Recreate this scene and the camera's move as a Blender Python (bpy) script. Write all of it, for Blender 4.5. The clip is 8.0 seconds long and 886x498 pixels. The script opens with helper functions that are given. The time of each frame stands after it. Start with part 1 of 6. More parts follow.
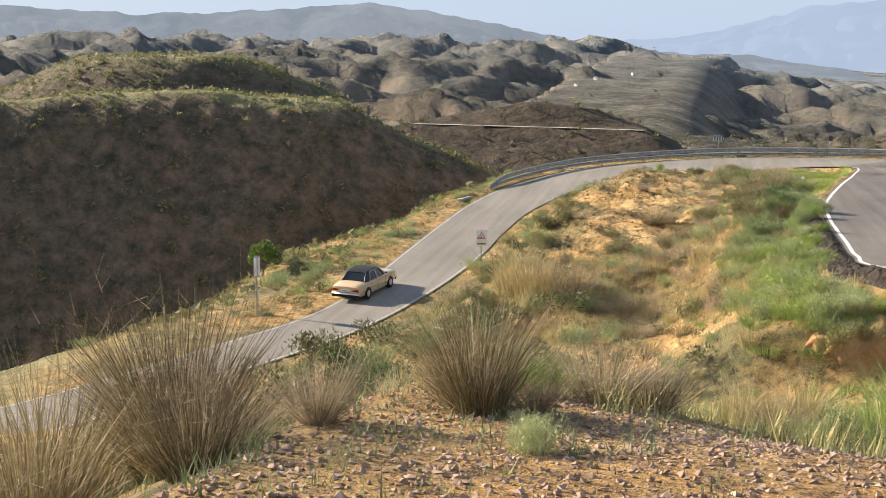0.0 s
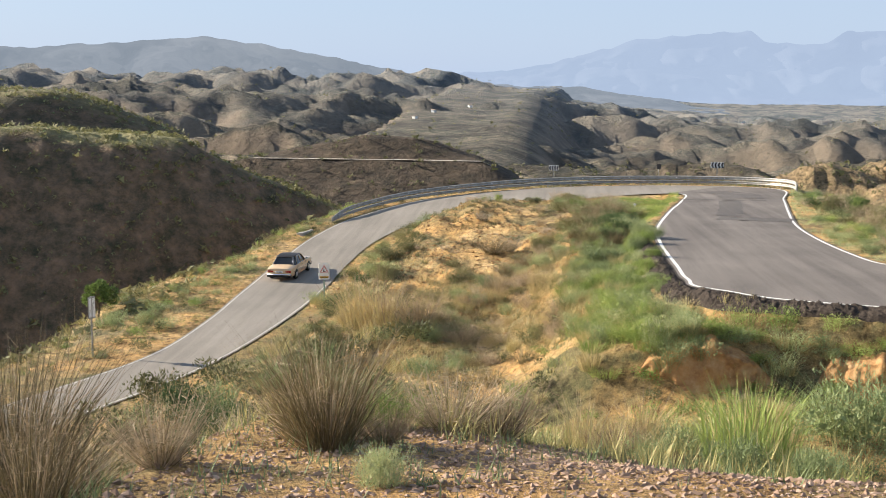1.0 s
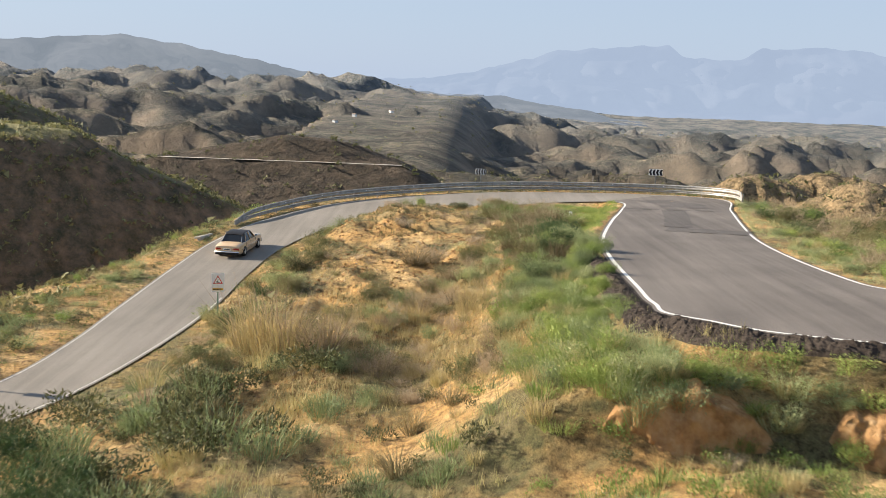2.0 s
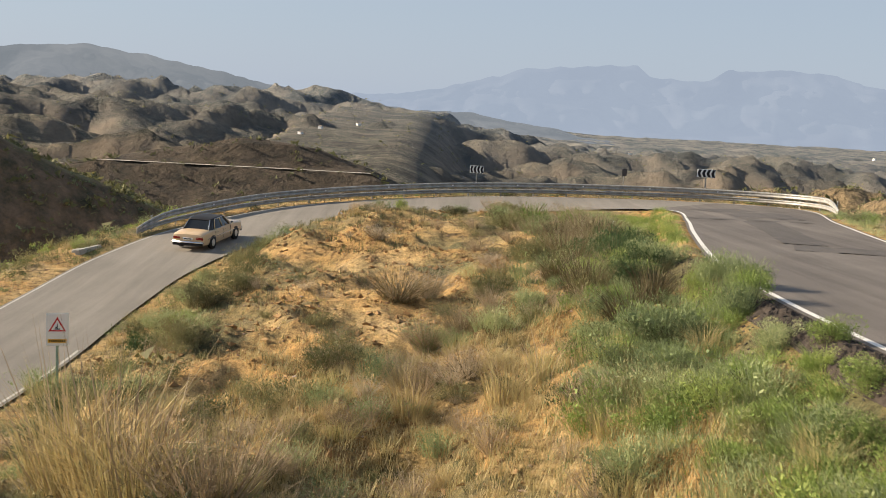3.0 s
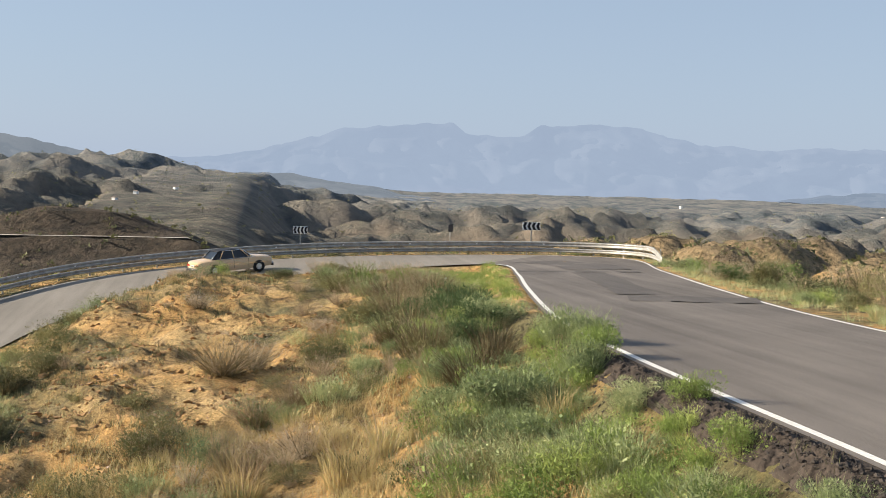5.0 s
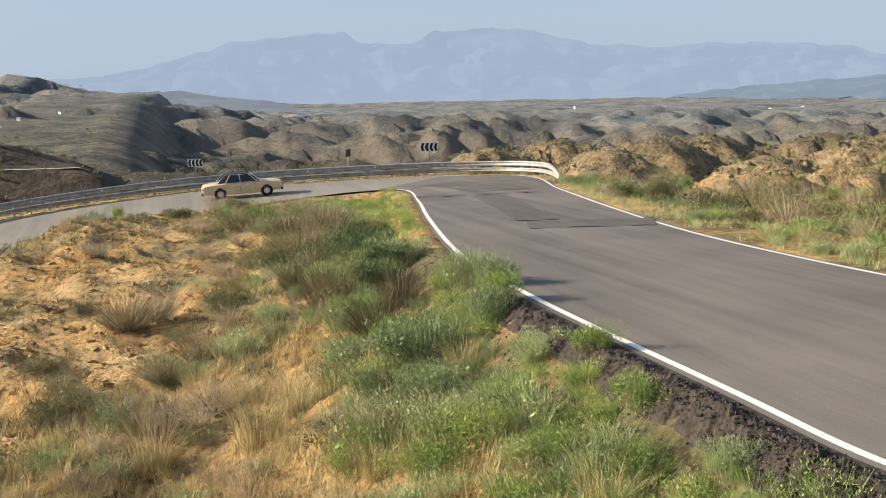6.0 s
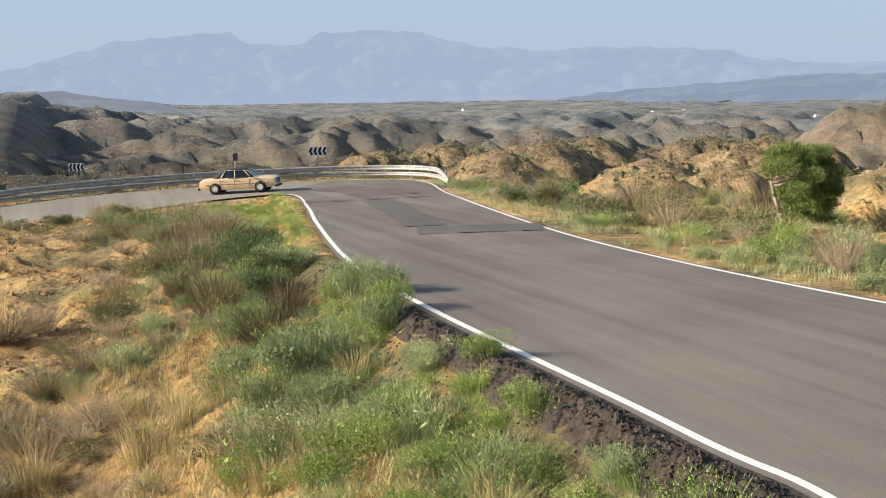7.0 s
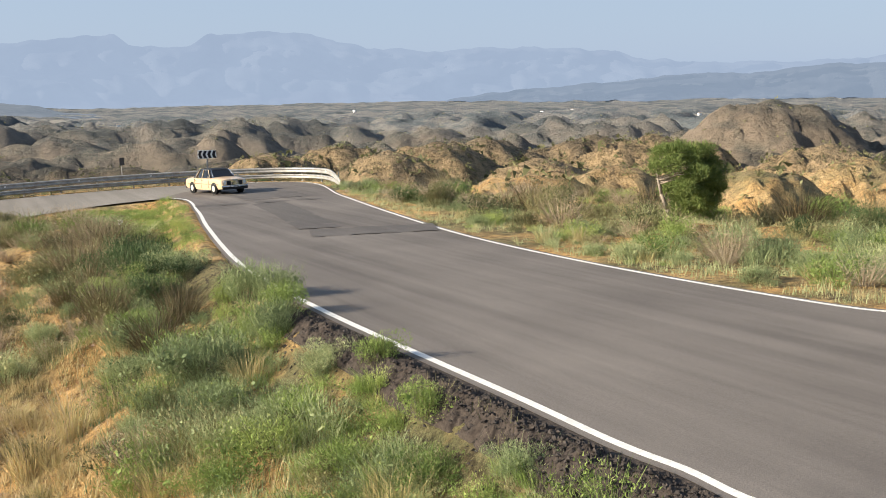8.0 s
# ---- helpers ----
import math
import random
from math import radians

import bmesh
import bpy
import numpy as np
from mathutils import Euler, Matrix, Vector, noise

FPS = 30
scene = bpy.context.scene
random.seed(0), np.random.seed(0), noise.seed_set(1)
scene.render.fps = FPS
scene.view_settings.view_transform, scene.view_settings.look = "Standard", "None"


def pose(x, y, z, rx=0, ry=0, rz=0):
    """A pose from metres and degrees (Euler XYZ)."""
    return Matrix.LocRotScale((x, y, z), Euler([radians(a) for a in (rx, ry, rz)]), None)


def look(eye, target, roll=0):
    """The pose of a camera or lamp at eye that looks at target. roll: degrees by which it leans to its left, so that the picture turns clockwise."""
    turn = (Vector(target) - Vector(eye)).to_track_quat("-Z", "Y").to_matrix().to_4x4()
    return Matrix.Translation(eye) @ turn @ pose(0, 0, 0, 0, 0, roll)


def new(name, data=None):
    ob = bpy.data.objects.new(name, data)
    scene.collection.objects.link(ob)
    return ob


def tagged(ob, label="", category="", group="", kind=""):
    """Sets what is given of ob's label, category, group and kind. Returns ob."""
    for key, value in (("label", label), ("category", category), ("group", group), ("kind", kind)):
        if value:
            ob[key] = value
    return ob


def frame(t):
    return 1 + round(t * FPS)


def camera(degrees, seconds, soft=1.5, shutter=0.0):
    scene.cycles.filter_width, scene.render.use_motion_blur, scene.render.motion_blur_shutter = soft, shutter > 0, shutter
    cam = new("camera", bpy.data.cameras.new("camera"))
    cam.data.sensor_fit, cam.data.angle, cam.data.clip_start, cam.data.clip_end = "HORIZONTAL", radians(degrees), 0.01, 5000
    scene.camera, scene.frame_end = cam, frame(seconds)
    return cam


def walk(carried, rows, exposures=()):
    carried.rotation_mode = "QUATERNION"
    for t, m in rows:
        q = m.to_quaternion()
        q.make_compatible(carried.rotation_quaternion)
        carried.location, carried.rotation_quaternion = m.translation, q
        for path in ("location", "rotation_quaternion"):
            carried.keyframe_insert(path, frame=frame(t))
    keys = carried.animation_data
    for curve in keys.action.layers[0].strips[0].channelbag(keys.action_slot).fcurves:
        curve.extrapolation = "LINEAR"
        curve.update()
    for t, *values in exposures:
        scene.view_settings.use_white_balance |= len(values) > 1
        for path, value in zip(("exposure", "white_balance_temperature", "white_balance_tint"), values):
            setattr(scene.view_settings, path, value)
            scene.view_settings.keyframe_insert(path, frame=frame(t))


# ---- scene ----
cam = camera(42.0, 8.0, soft=0.6, shutter=0.15)
AWAY, NEAR, HIGH = (2.6, -31.8, 3.94), (0.0, 0.0, 0.0), (0.0, 0.0, 0.97)


def view(eye, yaw, pitch, roll):
    a, p = radians(yaw), radians(pitch)
    way = Vector((-math.sin(a) * math.cos(p), math.cos(a) * math.cos(p), math.sin(p)))
    return look(eye, Vector(eye) + way * 10, roll)


def between(k, a=AWAY, b=NEAR):
    return tuple(u + (v - u) * k for u, v in zip(a, b))


walk(cam, [
    (0.0, view(AWAY, 14.0, -10.09, 0.66)),
    (0.5, view(AWAY, 10.43, -9.05, 1.09)),
    (1.0, view(AWAY, 6.11, -8.41, 0.4)),
    (1.5, view(AWAY, 3.27, -8.13, 0.78)),
    (1.7, view(between(0.035), 2.63, -8.0, 1.35)),
    (1.9, view(between(0.17), 2.2, -8.0, 1.8)),
    (2.1, view(between(0.34), 1.9, -8.0, 2.2)),
    (2.3, view(between(0.52), 1.6, -7.9, 2.5)),
    (2.5, view(between(0.70), 1.3, -7.9, 2.7)),
    (2.7, view(between(0.85), 1.05, -7.8, 2.85)),
    (2.85, view((0.2, -3.2, 0.3), 0.7, -7.55, 2.95)),
    (3.0, view((0.06, -1.75, 0.08), 0.35, -7.1, 2.99)),
    (3.2, view((0.0, -0.6, 0.0), 0.2, -6.5, 2.9)),
    (3.5, view(NEAR, 0.0, -5.58, 2.79)),
    (4.0, view(NEAR, -1.78, -4.0, 2.79)),
    (4.5, view(NEAR, -4.41, -3.63, 2.86)),
    (5.0, view(NEAR, -8.27, -3.87, 1.44)),
    (5.2, view(between(0.06, NEAR, HIGH), -9.42, -4.38, 1.19)),
    (6.3, view(between(1.0, NEAR, HIGH), -14.48, -9.0, -1.47)),
    (6.5, view(HIGH, -15.39, -8.84, -1.24)),
    (7.0, view(HIGH, -18.76, -8.36, -0.77)),
    (7.5, view(HIGH, -21.65, -7.92, -0.82)),
    (8.0, view(HIGH, -24.08, -8.39, -1.12)),
], exposures=[(0.0, 1.42, 6450, 10), (1.0, 1.40, 6300, 10), (1.7, 1.36, 6350, 10), (3.0, 1.06, 6850, 10), (4.0, 1.04, 6800, 10), (4.5, 1.10, 6450, 9), (5.0, 1.11, 6450, 9), (6.3, 1.15, 6400, 9), (8.0, 1.16, 6300, 9)])

# ---- light ----
SUN_AZ, SUN_EL = -77.0, 22.0  # degrees from +y towards +x, and above the horizon
world = bpy.data.worlds.new("sky")
scene.world = world
world.use_nodes = True
wn, wl = world.node_tree.nodes, world.node_tree.links
sky = wn.new("ShaderNodeTexSky")
sky.sky_type, sky.sun_disc = "NISHITA", False
sky.sun_elevation, sky.sun_rotation = radians(SUN_EL), radians(SUN_AZ)
sky.air_density, sky.dust_density, sky.ozone_density = 1.0, 0.7, 2.0
# a thin bright haze over the clear sky, thickest at the horizon
wtc, wsep = wn.new("ShaderNodeTexCoord"), wn.new("ShaderNodeSeparateXYZ")
wl.new(wtc.outputs["Generated"], wsep.inputs[0])
wr = wn.new("ShaderNodeValToRGB")
wr.color_ramp.elements[0].position, wr.color_ramp.elements[0].color = 0.0, (0.86, 0.86, 0.86, 1)
wr.color_ramp.elements[1].position, wr.color_ramp.elements[1].color = 0.38, (0.45, 0.45, 0.45, 1)
wl.new(wsep.outputs[2], wr.inputs[0])
wm = wn.new("ShaderNodeMix")
wm.data_type = "RGBA"
wl.new(wr.outputs[0], wm.inputs[0])
wl.new(sky.outputs[0], wm.inputs[6])
wm.inputs[7].default_value = (3.9, 4.75, 6.2, 1)
wl.new(wm.outputs[2], wn["Background"].inputs[0])
wn["Background"].inputs[1].default_value = 0.054
sun = new("sun", bpy.data.lights.new("sun", "SUN"))
sun.data.energy, sun.data.angle, sun.data.color = 5.0, radians(0.8), (1.0, 0.86, 0.68)
sa, se = radians(SUN_AZ), radians(SUN_EL)
sun.matrix_world = look((0, 0, 60), Vector((0, 0, 60)) - Vector((math.sin(sa) * math.cos(se), math.cos(sa) * math.cos(se), math.sin(se))))

# ---- helpers of the scene ----
RNG = np.random.default_rng(7)


def hash2(i, j, seed):
    n = (i * 374761393 + j * 668265263 + seed * 974711) & 0x7FFFFFFF
    n = ((n ^ (n >> 13)) * 1274126177) & 0x7FFFFFFF
    return ((n ^ (n >> 16)) & 0xFFFF) / 65535.0


def vnoise(x, y, seed=0):
    xi, yi = np.floor(x).astype(np.int64), np.floor(y).astype(np.int64)
    u, v = x - xi, y - yi
    u, v = u * u * (3 - 2 * u), v * v * (3 - 2 * v)
    a, b = hash2(xi, yi, seed), hash2(xi + 1, yi, seed)
    c, d = hash2(xi, yi + 1, seed), hash2(xi + 1, yi + 1, seed)
    return (a + (b - a) * u) * (1 - v) + (c + (d - c) * u) * v - 0.5


def fbm(x, y, seed=0, octaves=4):
    s, a = 0.0, 1.0
    for k in range(octaves):
        s = s + a * vnoise(x * 2 ** k + 17.3 * k, y * 2 ** k - 9.1 * k, seed + k)
        a *= 0.5
    return s


def ridged(x, y, seed=0, octaves=4):
    s, a = 0.0, 1.0
    for k in range(octaves):
        s = s + a * (1 - 2 * np.abs(vnoise(x * 2 ** k + 5.3 * k, y * 2 ** k + 3.7 * k, seed + k)) * 2)
        a *= 0.5
    return s


def smooth(x, a, b):
    t = np.clip((x - a) / (b - a), 0, 1)
    return t * t * (3 - 2 * t)


def quick_mesh(name, verts, faces, material=None, shade=True):
    """A mesh from an array of places and one of equal-sided faces."""
    verts, faces = np.asarray(verts, np.float32), np.asarray(faces, np.int32)
    me = bpy.data.meshes.new(name)
    me.vertices.add(len(verts))
    me.vertices.foreach_set("co", verts.ravel())
    n = faces.shape[1]
    me.loops.add(faces.size)
    me.loops.foreach_set("vertex_index", faces.ravel())
    me.polygons.add(len(faces))
    me.polygons.foreach_set("loop_start", np.arange(0, faces.size, n, dtype=np.int32))
    me.polygons.foreach_set("use_smooth", np.full(len(faces), shade))
    me.update(calc_edges=True)
    if material:
        me.materials.append(material)
    return me


def part(name, bm, material, parent=None, label="", smooth_it=False):
    """Links a bmesh as one mesh object under a thing or a part."""
    me = bpy.data.meshes.new(name)
    for f in bm.faces:
        f.smooth = smooth_it
    bm.to_mesh(me)
    bm.free()
    me.materials.append(material)
    ob = new(name, me)
    if parent:
        ob.parent = parent
    if label:
        tagged(ob, label)
    return ob


def box(bm, x0, x1, y0, y1, z0, z1, bevel=0.0):
    r = bmesh.ops.create_cube(bm, size=1)
    for v in r["verts"]:
        v.co = Vector(((x0 + x1) / 2 + v.co.x * (x1 - x0), (y0 + y1) / 2 + v.co.y * (y1 - y0), (z0 + z1) / 2 + v.co.z * (z1 - z0)))
    if bevel:
        edges = list({e for v in r["verts"] for e in v.link_edges})
        bmesh.ops.bevel(bm, geom=edges, offset=bevel, segments=2, affect="EDGES")
    return bm


def rod(bm, a, b, r0, r1=None, sides=8):
    a, b = Vector(a), Vector(b)
    d = b - a
    m = Matrix.Translation((a + b) / 2) @ d.to_track_quat("Z", "Y").to_matrix().to_4x4()
    bmesh.ops.create_cone(bm, cap_ends=True, segments=sides, radius1=r0, radius2=r0 if r1 is None else r1, depth=d.length, matrix=m)
    return bm


def empty(name, m=None):
    ob = new(name)
    ob.empty_display_size = 0.1
    if m is not None:
        ob.matrix_basis = m
    return ob


# ---- materials ----
def material(name, rough=0.8, metal=0.0):
    m = bpy.data.materials.new(name)
    m.use_nodes = True
    b = m.node_tree.nodes["Principled BSDF"]
    b.inputs["Roughness"].default_value, b.inputs["Metallic"].default_value = rough, metal
    b.inputs["Specular IOR Level"].default_value = 0.3
    return m, m.node_tree.nodes, m.node_tree.links, b


def coords(n, l, scale=(1, 1, 1), which="Object"):
    tc, mp = n.new("ShaderNodeTexCoord"), n.new("ShaderNodeMapping")
    mp.inputs["Scale"].default_value = scale
    l.new(tc.outputs[which], mp.inputs[0])
    return mp.outputs[0]


def noise_of(n, l, vec, scale, detail=5, rough=0.6):
    t = n.new("ShaderNodeTexNoise")
    t.inputs["Scale"].default_value, t.inputs["Detail"].default_value, t.inputs["Roughness"].default_value = scale, detail, rough
    l.new(vec, t.inputs["Vector"])
    return t.outputs["Fac"]


def ramp(n, l, fac, stops):
    r = n.new("ShaderNodeValToRGB")
    e = r.color_ramp.elements
    while len(e) < len(stops):
        e.new(0.5)
    for el, (p, c) in zip(e, stops):
        el.position, el.color = p, (*c, 1) if len(c) == 3 else c
    l.new(fac, r.inputs[0])
    return r.outputs[0]


def mix(n, l, fac, a, b, kind="MIX"):
    m = n.new("ShaderNodeMix")
    m.data_type, m.blend_type = "RGBA", kind
    for sock, val in ((m.inputs[0], fac), (m.inputs[6], a), (m.inputs[7], b)):
        if isinstance(val, (int, float)):
            sock.default_value = val
        elif isinstance(val, tuple):
            sock.default_value = (*val, 1)
        else:
            l.new(val, sock)
    return m.outputs[2]


def bump(n, l, b, height, strength, distance):
    k = n.new("ShaderNodeBump")
    k.inputs["Strength"].default_value, k.inputs["Distance"].default_value = strength, distance
    l.new(height, k.inputs["Height"])
    l.new(k.outputs[0], b.inputs["Normal"])


def plain(name, color, rough=0.6, metal=0.0, vary=0.12, scale=6.0, relief=0.0):
    m, n, l, b = material(name, rough, metal)
    v = coords(n, l)
    f = noise_of(n, l, v, scale)
    dark, light = tuple(c * (1 - vary * 2) for c in color), tuple(min(1, c * (1 + vary)) for c in color)
    l.new(ramp(n, l, f, [(0.3, dark), (0.7, light)]), b.inputs["Base Color"])
    if relief:
        bump(n, l, b, noise_of(n, l, v, scale * 8), 0.4, relief)
    return m


def asphalt(name, low, high, crack=0.0):
    m, n, l, b = material(name, 0.75)
    v = coords(n, l)
    big = noise_of(n, l, v, 0.18, 3)
    streak = noise_of(n, l, coords(n, l, (1.6, 0.05, 1)), 1.0, 3)
    fine = noise_of(n, l, v, 45, 3, 0.8)
    c = mix(n, l, 0.5, ramp(n, l, big, [(0.3, low), (0.7, high)]), ramp(n, l, streak, [(0.35, low), (0.65, high)]))
    grain = ramp(n, l, fine, [(0.25, (0.62, 0.62, 0.62)), (0.75, (1.3, 1.28, 1.25))])
    c = mix(n, l, 1.0, c, grain, "MULTIPLY")
    l.new(c, b.inputs["Base Color"])
    bump(n, l, b, fine, 0.5, 0.012)
    return m


def leafy(name, stops, rough=0.7, through_light=0.22):
    """Foliage whose tone varies from clump to clump and from plant to plant."""
    m, n, l, b = material(name, rough)
    info, geo = n.new("ShaderNodeObjectInfo"), n.new("ShaderNodeNewGeometry")
    add = n.new("ShaderNodeMath")
    add.operation = "MULTIPLY_ADD"
    add.inputs[1].default_value, add.inputs[2].default_value = 0.38, 0.0
    l.new(geo.outputs["Random Per Island"], add.inputs[0])
    add2 = n.new("ShaderNodeMath")
    add2.operation = "MULTIPLY_ADD"
    add2.inputs[1].default_value = 0.62
    l.new(info.outputs["Random"], add2.inputs[0])
    l.new(add.outputs[0], add2.inputs[2])
    c = ramp(n, l, add2.outputs[0], stops)
    l.new(c, b.inputs["Base Color"])
    tr, ms = n.new("ShaderNodeBsdfTranslucent"), n.new("ShaderNodeMixShader")
    l.new(c, tr.inputs[0])
    ms.inputs[0].default_value = through_light
    l.new(b.outputs[0], ms.inputs[1])
    l.new(tr.outputs[0], ms.inputs[2])
    l.new(ms.outputs[0], n["Material Output"].inputs[0])
    return m


def earth():
    """Ochre soil with gravel and sparse weeds; darker olive scrub in the valley, pale badland slopes, far valley
    coloured blue-grey for haze.
    """
    m, n, l, b = material("earth", 0.95)
    geo = n.new("ShaderNodeNewGeometry")
    sep, nor = n.new("ShaderNodeSeparateXYZ"), n.new("ShaderNodeSeparateXYZ")
    l.new(geo.outputs["Position"], sep.inputs[0])
    l.new(geo.outputs["Normal"], nor.inputs[0])
    v = geo.outputs["Position"]
    soil = ramp(n, l, noise_of(n, l, v, 0.35, 6), [(0.28, (0.30, 0.190, 0.080)), (0.45, (0.52, 0.322, 0.124)), (0.6, (0.56, 0.392, 0.182)), (0.78, (0.60, 0.455, 0.25))])
    weeds = ramp(n, l, noise_of(n, l, v, 0.6, 7, 0.7), [(0.3, (0.10, 0.11, 0.045)), (0.55, (0.20, 0.175, 0.085)), (0.8, (0.27, 0.22, 0.12))])
    near = mix(n, l, ramp(n, l, noise_of(n, l, v, 0.22, 5, 0.65), [(0.44, (0, 0, 0)), (0.60, (1, 1, 1))]), soil, weeds)
    clods = noise_of(n, l, v, 3.2, 8, 0.75)
    near = mix(n, l, 1.0, near, ramp(n, l, clods, [(0.38, (0.38, 0.35, 0.32)), (0.48, (0.90, 0.90, 0.90)), (0.64, (1.32, 1.28, 1.22))]), "MULTIPLY")
    fine = noise_of(n, l, v, 22, 4, 0.75)
    near = mix(n, l, 1.0, near, ramp(n, l, fine, [(0.30, (0.5, 0.48, 0.45)), (0.70, (1.3, 1.3, 1.3))]), "MULTIPLY")
    bad = ramp(n, l, noise_of(n, l, v, 0.03, 7, 0.65), [(0.32, (0.100, 0.080, 0.060)), (0.5, (0.195, 0.154, 0.112)), (0.68, (0.33, 0.26, 0.185))])
    scrub = ramp(n, l, noise_of(n, l, v, 0.22, 9, 0.88), [(0.42, (0.028, 0.032, 0.024)), (0.51, (0.085, 0.082, 0.062)), (0.64, (0.24, 0.20, 0.145))])
    scrub = mix(n, l, 1.0, scrub, ramp(n, l, noise_of(n, l, v, 0.03, 8, 0.72), [(0.40, (0.42, 0.44, 0.45)), (0.5, (1.0, 1.0, 1.0)), (0.62, (1.9, 1.85, 1.75))]), "MULTIPLY")
    flat = ramp(n, l, nor.outputs[2], [(0.84, (0, 0, 0)), (0.96, (1, 1, 1))])
    cover = mix(n, l, 1.0, flat, ramp(n, l, noise_of(n, l, v, 0.04, 7, 0.75), [(0.36, (0.45, 0.45, 0.45)), (0.54, (1, 1, 1))]), "MULTIPLY")
    ochre = ramp(n, l, noise_of(n, l, v, 0.7, 8, 0.8), [(0.38, (0.075, 0.065, 0.036)), (0.47, (0.28, 0.205, 0.110)), (0.62, (0.50, 0.36, 0.20))])
    side = n.new("ShaderNodeMapRange")
    side.inputs[1].default_value, side.inputs[2].default_value = 8, 40
    l.new(sep.outputs[0], side.inputs[0])
    # valley fields, their colour shifted to blue-grey in place of distance haze
    hazed_fields = ramp(n, l, noise_of(n, l, coords(n, l, (0.016, 0.009, 0.01)), 1.0, 8, 0.78), [(0.36, (0.070, 0.085, 0.090)), (0.47, (0.13, 0.145, 0.148)), (0.57, (0.25, 0.235, 0.21)), (0.70, (0.11, 0.130, 0.135))])
    length = n.new("ShaderNodeVectorMath")
    length.operation = "LENGTH"
    l.new(v, length.inputs[0])

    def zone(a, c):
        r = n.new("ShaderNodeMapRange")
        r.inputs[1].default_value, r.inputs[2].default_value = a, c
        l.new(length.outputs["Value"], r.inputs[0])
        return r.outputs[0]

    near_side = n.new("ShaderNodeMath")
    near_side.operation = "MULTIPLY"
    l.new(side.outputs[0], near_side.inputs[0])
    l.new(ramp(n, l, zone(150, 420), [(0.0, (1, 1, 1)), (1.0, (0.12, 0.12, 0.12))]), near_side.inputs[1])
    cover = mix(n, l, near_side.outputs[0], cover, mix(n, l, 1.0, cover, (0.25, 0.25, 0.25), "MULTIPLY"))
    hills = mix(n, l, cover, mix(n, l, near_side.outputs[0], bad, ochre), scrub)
    # the brown hill's shaded face, painted in as a darker base colour
    brown = n.new("ShaderNodeMapRange")
    brown.inputs[1].default_value, brown.inputs[2].default_value = -2, -12
    l.new(sep.outputs[0], brown.inputs[0])
    hill_shade = mix(n, l, 1.0, brown.outputs[0], ramp(n, l, zone(222, 290), [(0.0, (1, 1, 1)), (1.0, (0, 0, 0))]), "MULTIPLY")
    hills = mix(n, l, hill_shade, hills, ramp(n, l, noise_of(n, l, v, 0.3, 7, 0.75), [(0.36, (0.040, 0.034, 0.024)), (0.52, (0.092, 0.070, 0.048)), (0.68, (0.16, 0.122, 0.084))]))
    gorge = n.new("ShaderNodeMapRange")
    gorge.inputs[1].default_value, gorge.inputs[2].default_value = -21, -26
    l.new(sep.outputs[0], gorge.inputs[0])
    thicket = ramp(n, l, noise_of(n, l, v, 0.5, 8, 0.75), [(0.36, (0.056, 0.058, 0.034)), (0.50, (0.150, 0.110, 0.070)), (0.68, (0.28, 0.185, 0.118))])
    thicket = mix(n, l, flat, thicket, ramp(n, l, noise_of(n, l, v, 0.8, 6, 0.7), [(0.35, (0.13, 0.135, 0.058)), (0.65, (0.30, 0.265, 0.125))]))
    near = mix(n, l, gorge.outputs[0], near, thicket)
    hills = mix(n, l, gorge.outputs[0], hills, mix(n, l, zone(95, 170), thicket, hills))
    c = mix(n, l, zone(75, 130), near, hills)
    c = mix(n, l, zone(560, 1500), c, hazed_fields)
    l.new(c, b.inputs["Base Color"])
    # crumbly relief near by, gullies and hummocks on the far slopes
    relief = mix(n, l, zone(70, 160), ramp(n, l, noise_of(n, l, v, 5, 8, 0.78), [(0, (0, 0, 0)), (1, (0.062, 0.062, 0.062))]), ramp(n, l, noise_of(n, l, v, 0.16, 7, 0.75), [(0.25, (0, 0, 0)), (0.75, (1, 1, 1))]))
    bump(n, l, b, relief, 1.0, 2.6)
    return m


